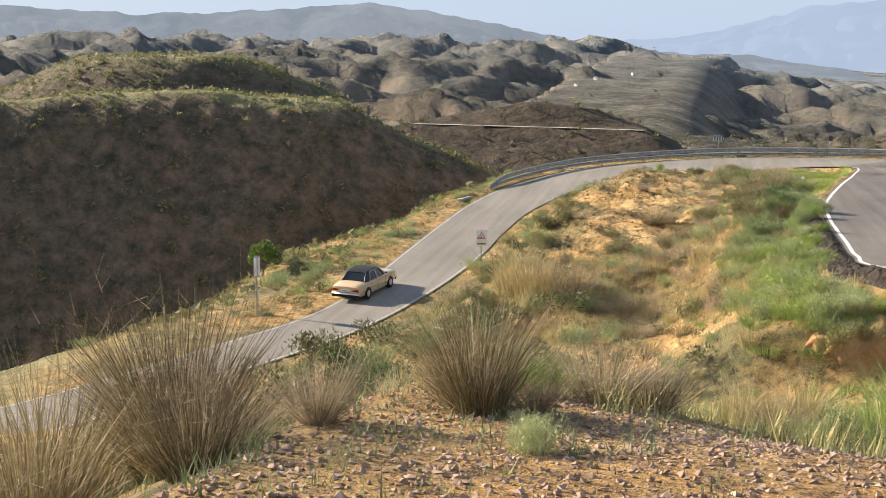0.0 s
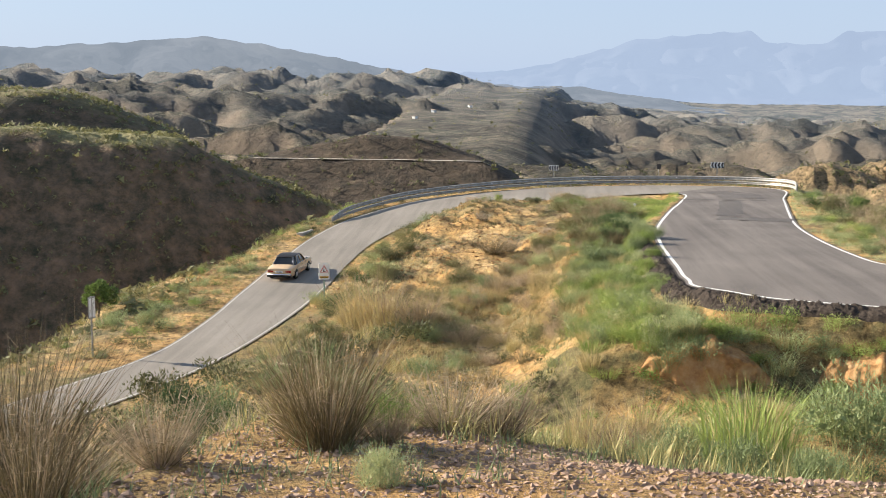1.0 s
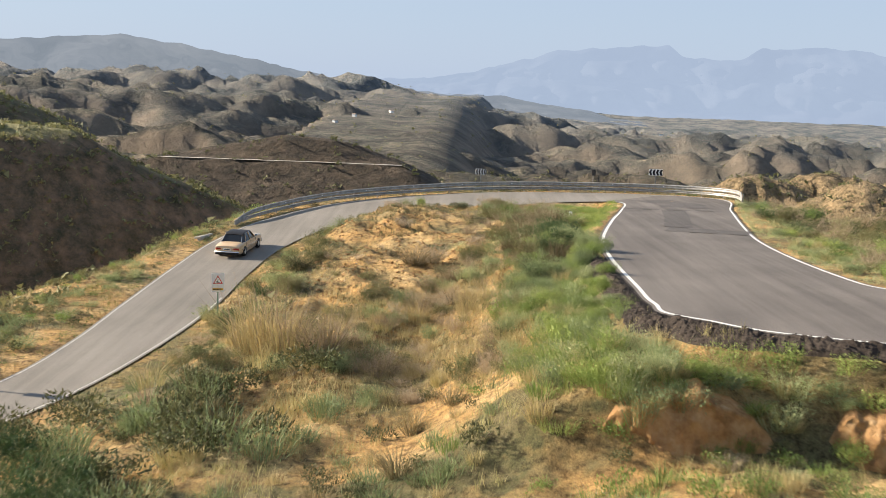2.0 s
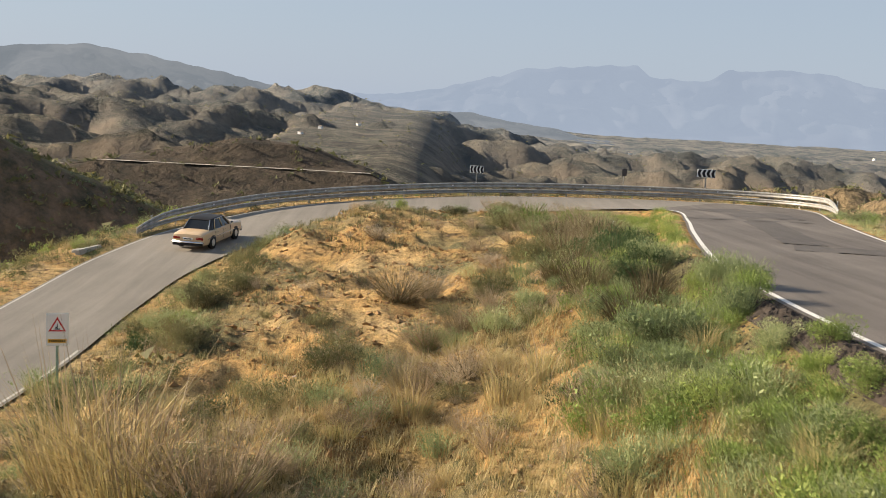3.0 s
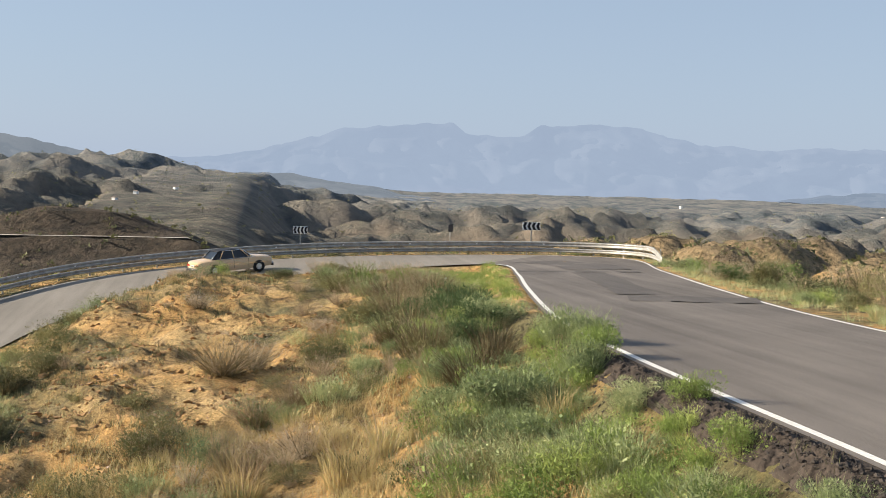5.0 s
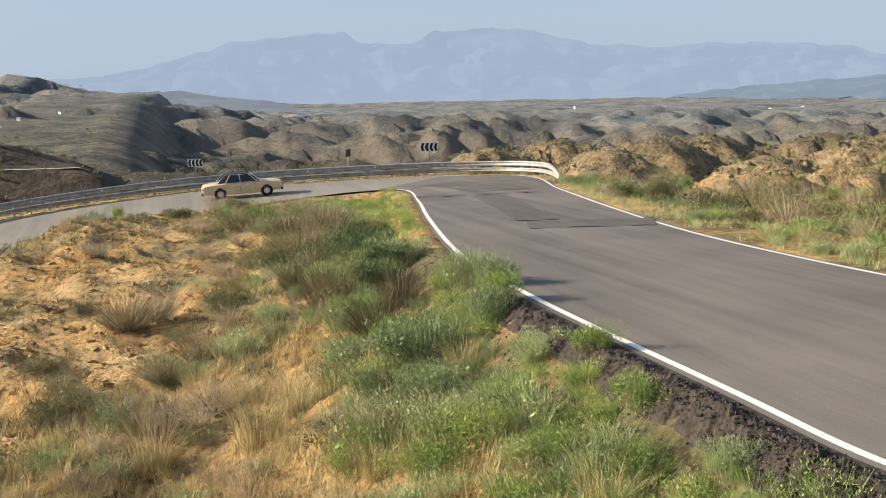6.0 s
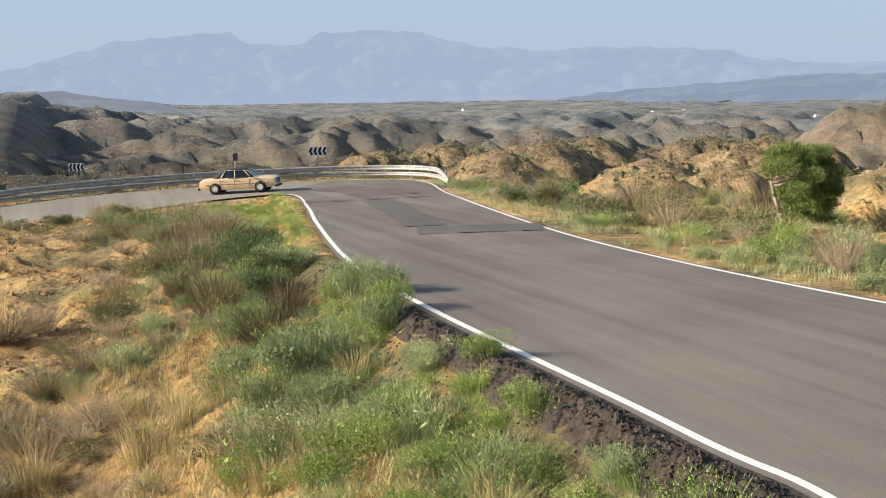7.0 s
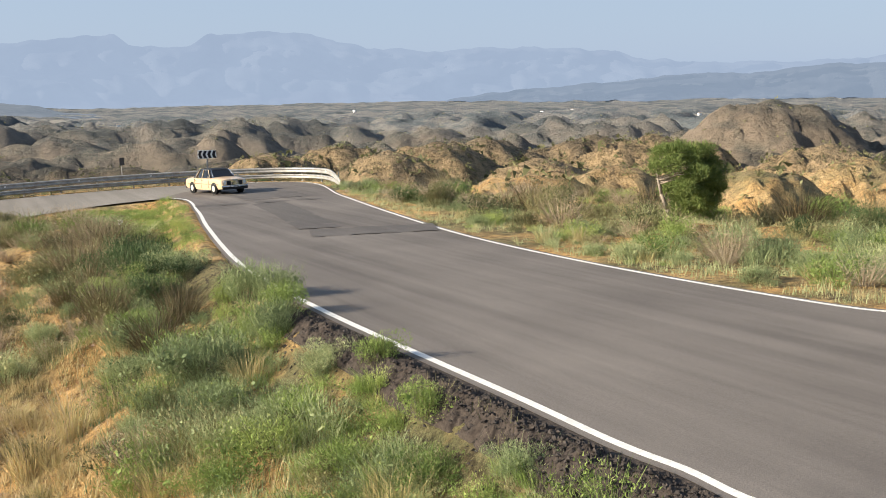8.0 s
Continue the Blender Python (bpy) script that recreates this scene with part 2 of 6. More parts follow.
MAT = {
    "earth": earth(),
    "old_asphalt": asphalt("old_asphalt", (0.165, 0.152, 0.132), (0.275, 0.253, 0.222)),
    "new_asphalt": asphalt("new_asphalt", (0.092, 0.081, 0.072), (0.205, 0.184, 0.164)),
    "patch_asphalt": asphalt("patch_asphalt", (0.080, 0.072, 0.066), (0.130, 0.118, 0.107)),
    "rubble": plain("asphalt_rubble", (0.060, 0.047, 0.038), 0.95, 0, 0.32, 14, 0.05),
    "line": plain("line_paint", (0.74, 0.73, 0.69), 0.6, 0, 0.1, 12),
    "worn_line": plain("worn_line_paint", (0.50, 0.48, 0.43), 0.7, 0, 0.25, 9),
    "steel": plain("galvanised_steel", (0.36, 0.355, 0.335), 0.5, 0.35, 0.2, 3),
    "white": plain("sign_white", (0.80, 0.80, 0.79), 0.45, 0, 0.03),
    "black": plain("sign_black", (0.015, 0.015, 0.02), 0.5),
    "red": plain("sign_red", (0.55, 0.03, 0.03), 0.45),
    "yellow": plain("sign_yellow", (0.75, 0.42, 0.03), 0.45),
    "post_green": plain("post_green", (0.30, 0.42, 0.34), 0.55, 0.2),
    "stone": plain("pale_stone", (0.40, 0.33, 0.27), 0.9, 0, 0.3, 5, 0.01),
    "concrete": plain("concrete", (0.42, 0.40, 0.36), 0.9, 0, 0.15, 4, 0.01),
    "small_dark": plain("sign_back", (0.03, 0.03, 0.035), 0.5),
    "broom": leafy("broom_stalks", [(0.0, (0.055, 0.045, 0.022)), (0.45, (0.150, 0.118, 0.060)), (0.8, (0.26, 0.21, 0.112)), (1.0, (0.20, 0.205, 0.086))], 0.7, 0.25),
    "dry": leafy("dry_twigs", [(0.0, (0.23, 0.165, 0.10)), (0.5, (0.39, 0.305, 0.205)), (1.0, (0.50, 0.425, 0.31))]),
    "straw": leafy("straw_grass", [(0.0, (0.345, 0.265, 0.125)), (0.5, (0.49, 0.395, 0.20)), (1.0, (0.38, 0.365, 0.145))]),
    "olive": leafy("olive_foliage", [(0.0, (0.055, 0.062, 0.028)), (0.5, (0.165, 0.165, 0.070)), (1.0, (0.32, 0.29, 0.135))]),
    "sage": leafy("sage_foliage", [(0.0, (0.100, 0.135, 0.062)), (0.45, (0.250, 0.305, 0.142)), (0.75, (0.37, 0.41, 0.20)), (1.0, (0.50, 0.475, 0.265))]),
    "green": leafy("fresh_foliage", [(0.0, (0.085, 0.128, 0.034)), (0.5, (0.230, 0.312, 0.080)), (1.0, (0.42, 0.47, 0.145))]),
    "deep": leafy("deep_green_foliage", [(0.0, (0.028, 0.055, 0.020)), (0.5, (0.062, 0.105, 0.036)), (1.0, (0.125, 0.175, 0.065))]),
    "pine": leafy("pine_needles", [(0.0, (0.052, 0.085, 0.024)), (0.5, (0.118, 0.168, 0.044)), (1.0, (0.225, 0.265, 0.075))], 0.7, 0.18),
    "tar": leafy("tar_lump", [(0.0, (0.035, 0.03, 0.027)), (0.6, (0.075, 0.063, 0.055)), (1.0, (0.13, 0.11, 0.095))], 0.9, 0.0),
    "pale_bark": plain("pale_bark", (0.30, 0.25, 0.20), 0.95, 0, 0.25, 8, 0.02),
    "track_dirt": plain("track_dirt", (0.50, 0.45, 0.38), 0.95, 0, 0.2, 0.6),
    "bark": plain("bark", (0.20, 0.15, 0.11), 0.95, 0, 0.25, 8, 0.02),
}

# ---- road plan: the edge inside the bend and the edge outside it, from the low arm to the high arm ----
INNER = [(-30, -11, -10.2), (-20, 0.5, -9.3), (-15.2, 9, -8.7), (-12.8, 15.4, -8.5), (-11.5, 22, -8.2), (-10.9, 30, -7.95), (-10.9, 38, -7.6),
         (-10.3, 45, -7.1), (-8.2, 51.5, -6.55), (-3, 56.5, -5.9), (4, 58.6, -5.25), (9, 59.4, -4.9), (11.4, 57.6, -4.72), (10.3, 49, -4.42), (8.9, 41, -4.15),
         (7.3, 30, -3.82), (6.8, 22, -3.55), (6.8, 13.5, -3.27), (6.85, 9.8, -3.15), (7.6, 7.2, -3.05), (14, 3.4, -2.85), (45, -4, -2.3)]
OUTER = [(-33, -7.5, -10.2), (-23, 3.2, -9.3), (-18.4, 11, -8.7), (-16, 17.2, -8.5), (-15.3, 23, -8.2), (-15.4, 30, -7.95), (-15.5, 40, -7.6),
         (-15.0, 47.5, -7.1), (-13.2, 55, -6.55), (-8.5, 62.5, -5.9), (1, 67, -5.25), (12, 67.3, -4.9), (19.6, 63.6, -4.72), (18.1, 52, -4.42), (16.6, 42, -4.15),
         (15.2, 32, -3.82), (14.8, 24, -3.55), (14.9, 17, -3.27), (15.3, 14.5, -3.15), (16.6, 13, -3.05), (21, 11, -2.85), (47, 4, -2.3)]


def spline(points, steps):
    p = np.array(points, float)
    p = np.vstack([2 * p[0] - p[1], p, 2 * p[-1] - p[-2]])
    out = []
    for i in range(1, len(p) - 2):
        for k in range(steps):
            t = k / steps
            a, b, c, d = p[i - 1], p[i], p[i + 1], p[i + 2]
            out.append(0.5 * (2 * b + (c - a) * t + (2 * a - 5 * b + 4 * c - d) * t * t + (3 * b - a - 3 * c + d) * t ** 3))
    out.append(p[-2])
    return np.array(out)


STEPS = 10
EDGE_IN, EDGE_OUT = spline(INNER, STEPS), spline(OUTER, STEPS)
MID = (EDGE_IN + EDGE_OUT) / 2
NEW_FROM = 11 * STEPS + 4  # where the fresh asphalt of the high arm begins


def road_distance(x, y):
    """For each place: metres beyond the road's edge (negative on it), the road's height there, and the side (True: inside the bend)."""
    best = np.full(x.shape, 1e9)
    zr, side = np.zeros(x.shape), np.zeros(x.shape, bool)
    for e, inside in ((EDGE_IN, True), (EDGE_OUT, False)):
        for a, b in zip(e[:-1:2], e[2::2]):
            d = b[:2] - a[:2]
            t = np.clip(((x - a[0]) * d[0] + (y - a[1]) * d[1]) / (d @ d), 0, 1)
            r = np.hypot(x - a[0] - t * d[0], y - a[1] - t * d[1])
            hit = r < best
            best = np.where(hit, r, best)
            zr = np.where(hit, a[2] + t * (b[2] - a[2]), zr)
            side = np.where(hit, inside, side)
    on = np.zeros(x.shape, bool)
    for k in range(0, len(MID) - 2, 2):
        q = [EDGE_IN[k], EDGE_IN[k + 2], EDGE_OUT[k + 2], EDGE_OUT[k]]
        s = [(q[(i + 1) % 4][0] - q[i][0]) * (y - q[i][1]) - (q[(i + 1) % 4][1] - q[i][1]) * (x - q[i][0]) for i in range(4)]
        on |= ((s[0] <= 0) & (s[1] <= 0) & (s[2] <= 0) & (s[3] <= 0)) | ((s[0] >= 0) & (s[1] >= 0) & (s[2] >= 0) & (s[3] >= 0))
    return np.where(on, -best, best), zr, side


TRACK_Z = -12.1  # the track along the brown hill
KNOLLS = [(43, 79, 7.0, -6.1), (85, 124, 10.5, -6.0), (54, 66, 4.2, -5.5), (95, 103, 9, -6.6), (56, 161, 6.6, -7.8), (73, 165, 10, -8.2), (63, 114, 5.5, -7.7), (136, 221, 15, -11.0), (70, 72, 4.6, -5.8), (450, 536, 40, -11.9),
          (106, 215, 9.5, -10.3), (55, 140, 5, -7.8), (43, 154, 7, -8.1), (62, 97, 4.5, -7.4)]  # x, y, half width, top of the ochre knolls


def height(x, y):
    """The ground's height, and the distance to the road."""
    x, y = np.asarray(x, float), np.asarray(y, float)
    shape = x.shape
    x, y = x.ravel(), y.ravel()
    r = np.hypot(x, y)
    close = r < 170
    d, zr, side = np.full(x.shape, 999.0), np.full(x.shape, -5.0), np.zeros(x.shape, bool)
    d[close], zr[close], side[close] = road_distance(x[close], y[close])
    # the knoll inside the bend, and the spoil heap behind it
    crest = np.interp(y, [-70, -46, -37, -29, -24, -20, -17.5, -11, 0, 10, 24, 36, 46, 52, 57], [0.5, 1.3, 1.9, 1.7, 1.0, 0.4, -0.5, -5.0, -7.0, -7.3, -6.9, -5.9, -5.15, -5.05, -5.5])
    right = np.interp(y, [-60, -16, -8, 1.4, 2.2, 3.4, 6.5, 13, 58], [-1.0, -0.9, -4.8, -5.5, -5.3, -3.95, -3.9, -4.05, -5.25])
    knoll = crest + smooth(x, -1.0, 6.0) * (right - crest) * smooth(y, -24, -16) - 0.10 * np.clip(-x - 3, 0, 12) * smooth(y, -20, 0)
    knoll += 0.5 * fbm(x / 5, y / 5, 3) * (0.35 + 0.65 * smooth(y, -12, 4)) + 0.17 * ridged(x / 2.3, y / 2.3, 11, 5) * smooth(d, 1, 4) * smooth(y, -12, 4)
    knoll -= (0.5 * np.clip(-x - 0.6, 0, 9) + 0.35 * np.clip(-x - 3.4, 0, 9)) * smooth(y, -31, -26) * (1 - smooth(y, -16, -2))
    knoll += (0.20 * ridged((x * 0.8 + y * 0.6) / 2.2, (y * 0.8 - x * 0.6) / 6, 12, 4) + 0.09 * ridged(x / 0.9, y / 0.9, 16, 3)) * smooth(d, 1, 4) * smooth(y, 12, 20) * (1 - smooth(x, 2.5, 5.5))
    # outside: verge, ravine and the dark ridge across it
    dd = np.clip(d, 0, 4000)
    ravine = zr + np.interp(dd * (1 + 0.9 * smooth(y, 33, 46)), [0, 1.5, 5, 7.5, 12, 24, 40, 70, 200], [0, 0.05, -0.25, -1.0, -4.5, -13, -20, -24, -30])
    # a green bench in the ravine, beside the lower road
    ravine = np.maximum(ravine, -16.0 + 1.5 * fbm(x / 9, y / 9, 17) - 16 * smooth(y, 20, 44))
    ux, uy = x + 72, y - 75
    u, v = (ux * 0.922 + uy * 0.387), (ux * 0.387 - uy * 0.922)
    top = np.interp(u, [-120, -60, -20, 0, 11, 22, 30, 36, 40, 46, 55, 62, 80, 110], [-30, -8, -4, -2.6, -1.9, -1.5, -1.8, -2.7, -5.0, -7.4, -11.4, -18, -34, -80]) + 0.9 * fbm(u / 9, v / 9, 5)
    face = top - np.interp(v, [-300, -110, -60, -15, 0, 3, 24, 50], [250, 60, 12, 1.0, 0, 2.0, 30, 34]) + 1.3 * ridged(u / 7, v / 22, 8, 4) * smooth(v, 0, 6)
    # a domed hill behind the ridge
    dome = 2.3 + 0.7 * fbm(x / 8, y / 8, 6) - np.interp(np.hypot((u - 15) / 19, (v + 27) / 13), [0, 0.55, 0.8, 1.2, 2.5], [0, 0.5, 2.2, 6.0, 40])
    face = np.maximum(face, np.where(dome > -14, dome, -99))
    ridge = np.where(x < 12, face, -99)
    outer = np.maximum(ravine, ridge - 0)
    # beyond the bend the land falls away
    fall = zr + np.interp(dd, [0, 1.0, 4, 10, 30, 80, 200], [0, -0.05, -0.9, -3.0, -9, -20, -36])
    ahead = smooth(y + 0.35 * x, 52, 66) * smooth(x, -22, -6)
    outer = np.where(x < -6, np.maximum(outer * (1 - ahead) + fall * ahead, ridge), fall)
    # right of the high road: a verge, a dip and ochre knolls
    east = zr + np.interp(dd, [0, 1, 5, 9, 14, 30, 70, 160], [0, -0.05, -0.3, -0.5, -0.9, -5, -12, -24]) + 0.7 * fbm(x / 7, y / 7, 21) * smooth(dd, 1, 6)
    outer = np.where((x > 12) & (y < 62), east + (fall - east) * smooth(y, 46, 62), outer)
    outer += 0.35 * fbm(x / 4, y / 4, 14) * smooth(d, 0.5, 5)
    z = np.where(side, knoll, outer)
    far = smooth(r, 75, 150)
    # badlands down to the plain
    amp = np.interp(r, [60, 150, 400, 900, 1800, 3000], [0, 5, 15, 27, 24, 7])
    base = np.interp(r, [80, 200, 500, 1000, 2000, 4800], [-21, -37, -58, -74, -80, -84])
    land = base + amp * (ridged(x / 120, y / 120, 31, 6) * 0.62 + 0.5 * fbm(x / 300, y / 300, 41, 3)) + np.interp(r, [90, 200, 700, 1500, 2500], [0, 1.5, 3.4, 5.0, 1.5]) * ridged(x / 42, y / 30, 36, 5) * 0.75
    az = np.degrees(np.arctan2(x, y))
    land += np.interp(r, [220, 400, 1400, 2200], [0, 1, 1, 0]) * (9 * ridged(x / 240, y / 95, 45, 3) + 1.6 * ridged(x / 60, y / 26, 47, 5) + 1.1 * ridged(x / 36, y / 36, 48, 4)) * 0.8
    # rounded brown hill with a track cut along its flank
    crest2 = np.interp(x, [-120, -65, -50, -38.6, -30, -24, -16, -8, 4, 20], [-15, -13, -9.8, -7.4, -7.9, -8.8, -11.2, -15, -26, -40]) + 0.5 * fbm(x / 9, y / 9, 51)
    v2 = 203 - y + 1.2 * fbm(x / 14, y / 30, 53, 3)
    flank = np.where(v2 < 8, crest2 + (TRACK_Z - crest2) * smooth(v2, 1, 8), TRACK_Z - np.interp(v2, [11.5, 14, 36, 70], [0, 2.6, 13, 34])) + 0.5 * ridged(x / 5, y / 9, 54, 3) * smooth(v2, 12, 16)
    hill = np.where(v2 < 0, crest2 - np.interp(-v2, [0, 15, 60], [0, 2.5, 34]), np.minimum(crest2, flank))
    land = np.maximum(land, np.where((x > -125) & (x < 25), hill, -200))
    # the long slope that climbs to the left
    land += smooth(-az, -9, 9) * np.interp(r, [300, 600, 1200, 1500, 2200, 3500], [0, 12, 46, 52, 44, 40])
    z = z * (1 - far) + np.maximum(land, np.where(x < 0, ridge, -200)) * far
    z = np.where(far < 1, np.maximum(z, np.where((x < 0) & ~side, ridge, -200)), z)
    # ochre knolls beyond the pine, gullied from the top down
    for kx, ky, kr, kz in KNOLLS:
        q = np.hypot(x - kx, y - ky) / kr
        hit = (q < 3.2) & (d > 14)
        xs, ys, qs = x[hit], y[hit], q[hit]
        th = np.arctan2(ys - ky, xs - kx)
        rill = ridged(th * 3.2 + 0.3 * fbm(xs / 6, ys / 6, 68, 3), qs * 0.8 + kx, 67, 4)
        k = kz - 0.52 * kr * qs ** 1.12 + (0.11 * kr * rill + 0.08 * kr * ridged(xs / (kr * 0.6), ys / (kr * 0.6), 66, 5)) * smooth(qs, 0.1, 0.8) - 0.03 * kr
        z[hit] = np.maximum(z[hit], k)
    # shoulders
    blend = np.where(side & (x > 2), smooth(d, 0.3, 1.7), smooth(d, 0.5, 4.5))
    z = (zr - 0.02) * (1 - blend) + z * blend
    z = np.where(d < 0.05, zr - 0.10, z)
    return z.reshape(shape), d.reshape(shape)


def ground_z(x, y):
    return float(height(np.array([x]), np.array([y]))[0][0])


# ---- ground ----
def build_ground():
    ang = np.radians(np.concatenate([np.arange(-180, -72, 1.5), np.arange(-72, 58, 0.32), np.arange(58, 180, 1.5)]))
    rad = np.concatenate([[0.004, 0.6], np.geomspace(1.5, 9, 40)[:-1], np.geomspace(9, 62, 190)[:-1], np.geomspace(62, 1600, 250)[:-1], np.geomspace(1600, 4700, 40)])
    A, Rr = np.meshgrid(ang, rad)
    x, y = Rr * np.sin(A), Rr * np.cos(A)
    z, _ = height(x, y)
    n, k = len(ang), len(rad)
    verts = np.stack([x, y, z], -1).reshape(-1, 3)
    i = np.arange(k - 1)[:, None] * n
    j = np.arange(n)[None]
    j2 = (j + 1) % n
    faces = np.stack([i + j, i + j2, i + n + j2, i + n + j], -1).reshape(-1, 4)[:, ::-1]
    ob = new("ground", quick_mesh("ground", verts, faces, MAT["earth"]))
    return tagged(ob, "ochre badland soil with sparse scrub falling to a valley", "ground", kind="structure")


build_ground()


# ---- road ----
def strip(name, left, right, mat, label, up=0.0, rows=1):
    verts, n = [], len(left)
    for a, b in zip(left, right):
        for k in range(rows + 1):
            p = a + (b - a) * k / rows
            verts.append((p[0], p[1], p[2] + up))
    m = rows + 1
    faces = [(i * m + k, i * m + k + 1, (i + 1) * m + k + 1, (i + 1) * m + k) for i in range(n - 1) for k in range(rows)]
    me = quick_mesh(name, verts, faces, mat)
    bm = bmesh.new()
    bm.from_mesh(me)
    bmesh.ops.recalc_face_normals(bm, faces=bm.faces)
    if sum(f.normal.z for f in bm.faces) < 0:
        bmesh.ops.reverse_faces(bm, faces=bm.faces)
    bm.to_mesh(me)
    bm.free()
    return tagged(new(name, me), label, "road", kind="structure")


def along(e, o, inset):
    d = o - e
    w = np.linalg.norm(d[:, :2], axis=1, keepdims=True)
    return e + d / w * inset


s = NEW_FROM
strip("road", EDGE_IN[:s + 1], EDGE_OUT[:s + 1], MAT["old_asphalt"], "worn pale grey asphalt of the low road arm", rows=6)
strip("road", EDGE_IN[s:], EDGE_OUT[s:], MAT["new_asphalt"], "fresh dark asphalt of the high road arm", rows=6)
strip("road_line", along(EDGE_IN, EDGE_OUT, 0.12)[s + 4:], along(EDGE_IN, EDGE_OUT, 0.27)[s + 4:], MAT["line"], "fresh white edge line on dark asphalt", 0.006)
strip("road_line", along(EDGE_OUT, EDGE_IN, 0.12)[s:], along(EDGE_OUT, EDGE_IN, 0.25)[s:], MAT["line"], "white edge line on dark asphalt", 0.006)
strip("road_line", along(EDGE_IN, EDGE_OUT, 0.10)[:5 * STEPS + 4], along(EDGE_IN, EDGE_OUT, 0.19)[:5 * STEPS + 4], MAT["worn_line"], "worn white edge line on old asphalt", 0.006)
strip("road_line", along(EDGE_OUT, EDGE_IN, 0.10)[:s], along(EDGE_OUT, EDGE_IN, 0.19)[:s], MAT["worn_line"], "worn white edge line beside the guardrail", 0.006)


def hill_track():
    x = np.linspace(-112, -12, 90)
    yc = 203 - 9.8 + 1.2 * fbm(x / 14, (x * 0 + 193) / 30, 53, 3)
    near = np.stack([x, yc - 0.7, np.full(90, TRACK_Z)], -1)
    back = np.stack([x, yc + 0.9, np.full(90, TRACK_Z)], -1)
    for e in (near, back):
        e[:, 2] = height(e[:, 0], e[:, 1])[0] + 0.12
    strip("dirt_track", near, back, MAT["track_dirt"], "pale dirt track cut along the brown hill")


hill_track()


# ---- the bank of broken asphalt beside the high road ----
def rubble_bank():
    k = np.arange(NEW_FROM + 33, len(EDGE_IN) - 8)
    e, o = EDGE_IN[k], EDGE_OUT[k]
    rows, cols = 1300, 30
    t = np.linspace(0, len(k) - 1.001, rows)
    i = t.astype(int)
    f = (t - i)[:, None]
    a, b = e[i] * (1 - f) + e[i + 1] * f, o[i] * (1 - f) + o[i + 1] * f
    out = (a - b)[:, :2]
    out /= np.linalg.norm(out, axis=1, keepdims=True)
    wide = 0.95 + 0.4 * fbm(t / 9, t * 0, 77)
    P = np.zeros((rows, cols, 3))
    for c in range(cols):
        d = c / (cols - 1) * wide
        P[:, c, 0], P[:, c, 1] = a[:, 0] + out[:, 0] * d, a[:, 1] + out[:, 1] * d
        g, _ = height(P[:, c, 0], P[:, c, 1])
        lump = 0.12 * fbm(P[:, c, 0] * 3, P[:, c, 1] * 3, 71) + 0.075 * fbm(P[:, c, 0] * 11, P[:, c, 1] * 11, 73, 3)
        q = c / (cols - 1)
        line = a[:, 2] - 0.005 - 0.60 * max(0.0, (q - 0.16) / 0.84) ** 1.1
        P[:, c, 2] = np.where(c == 0, a[:, 2] - 0.003, np.maximum(g - 0.02 + (0.10 + lump) * min(1, c / 12), line + lump * smooth(q, 0.06, 0.4)) if c < cols - 1 else g - 0.05)
    P[:, 1:, 2] -= 0.5 * (1 - smooth(t, 0, 16))[:, None]
    idx = np.arange(rows * cols).reshape(rows, cols)
    faces = np.stack([idx[:-1, :-1], idx[:-1, 1:], idx[1:, 1:], idx[1:, :-1]], -1).reshape(-1, 4)
    me = quick_mesh("road_shoulder", P.reshape(-1, 3), faces, MAT["rubble"])
    bm = bmesh.new()
    bm.from_mesh(me)
    if sum(q.normal.z for q in bm.faces) < 0:
        bmesh.ops.reverse_faces(bm, faces=bm.faces)
    bm.to_mesh(me)
    bm.free()
    rng = np.random.default_rng(72)
    i, j = rng.integers(20, rows - 1, 9000), rng.integers(3, cols - 1, 9000)
    s = 0.008 + 0.032 * rng.uniform(0, 1, 9000) ** 3
    c = P[i, j] + np.stack([rng.normal(0, 0.012, 9000), rng.normal(0, 0.012, 9000), s * 0.3], -1)
    shape = np.array([[1, 0, 0], [-1, 0, 0], [0, 1, 0], [0, -1, 0], [0, 0, 1], [0, 0, -1]], float)
    sides = np.array([[0, 2, 4], [2, 1, 4], [1, 3, 4], [3, 0, 4], [2, 0, 5], [1, 2, 5], [3, 1, 5], [0, 3, 5]])
    V = c[:, None] + (shape[None] * rng.uniform(0.5, 1.2, (9000, 6, 1)) + rng.normal(0, 0.2, (9000, 6, 3))) * s[:, None, None]
    lumps = new("rubble", quick_mesh("rubble", V.reshape(-1, 3), (np.arange(9000)[:, None, None] * 6 + sides[None]).reshape(-1, 3), MAT["tar"], False))
    tagged(lumps, "loose crumbs of dark asphalt on the road's bank", "rubble", kind="stuff")
    tagged(new("road_shoulder", me), "crumbling dark asphalt rubble bank beside the fresh road", "shoulder", kind="structure")


rubble_bank()


def road_z(x, y):
    i = np.argmin(np.hypot(MID[:, 0] - x, MID[:, 1] - y))
    j = min(max(i, 1), len(MID) - 2)
    d = MID[j + 1] - MID[j - 1]
    return MID[j][2] + ((x - MID[j][0]) * d[0] + (y - MID[j][1]) * d[1]) / (d[0] ** 2 + d[1] ** 2) * d[2]


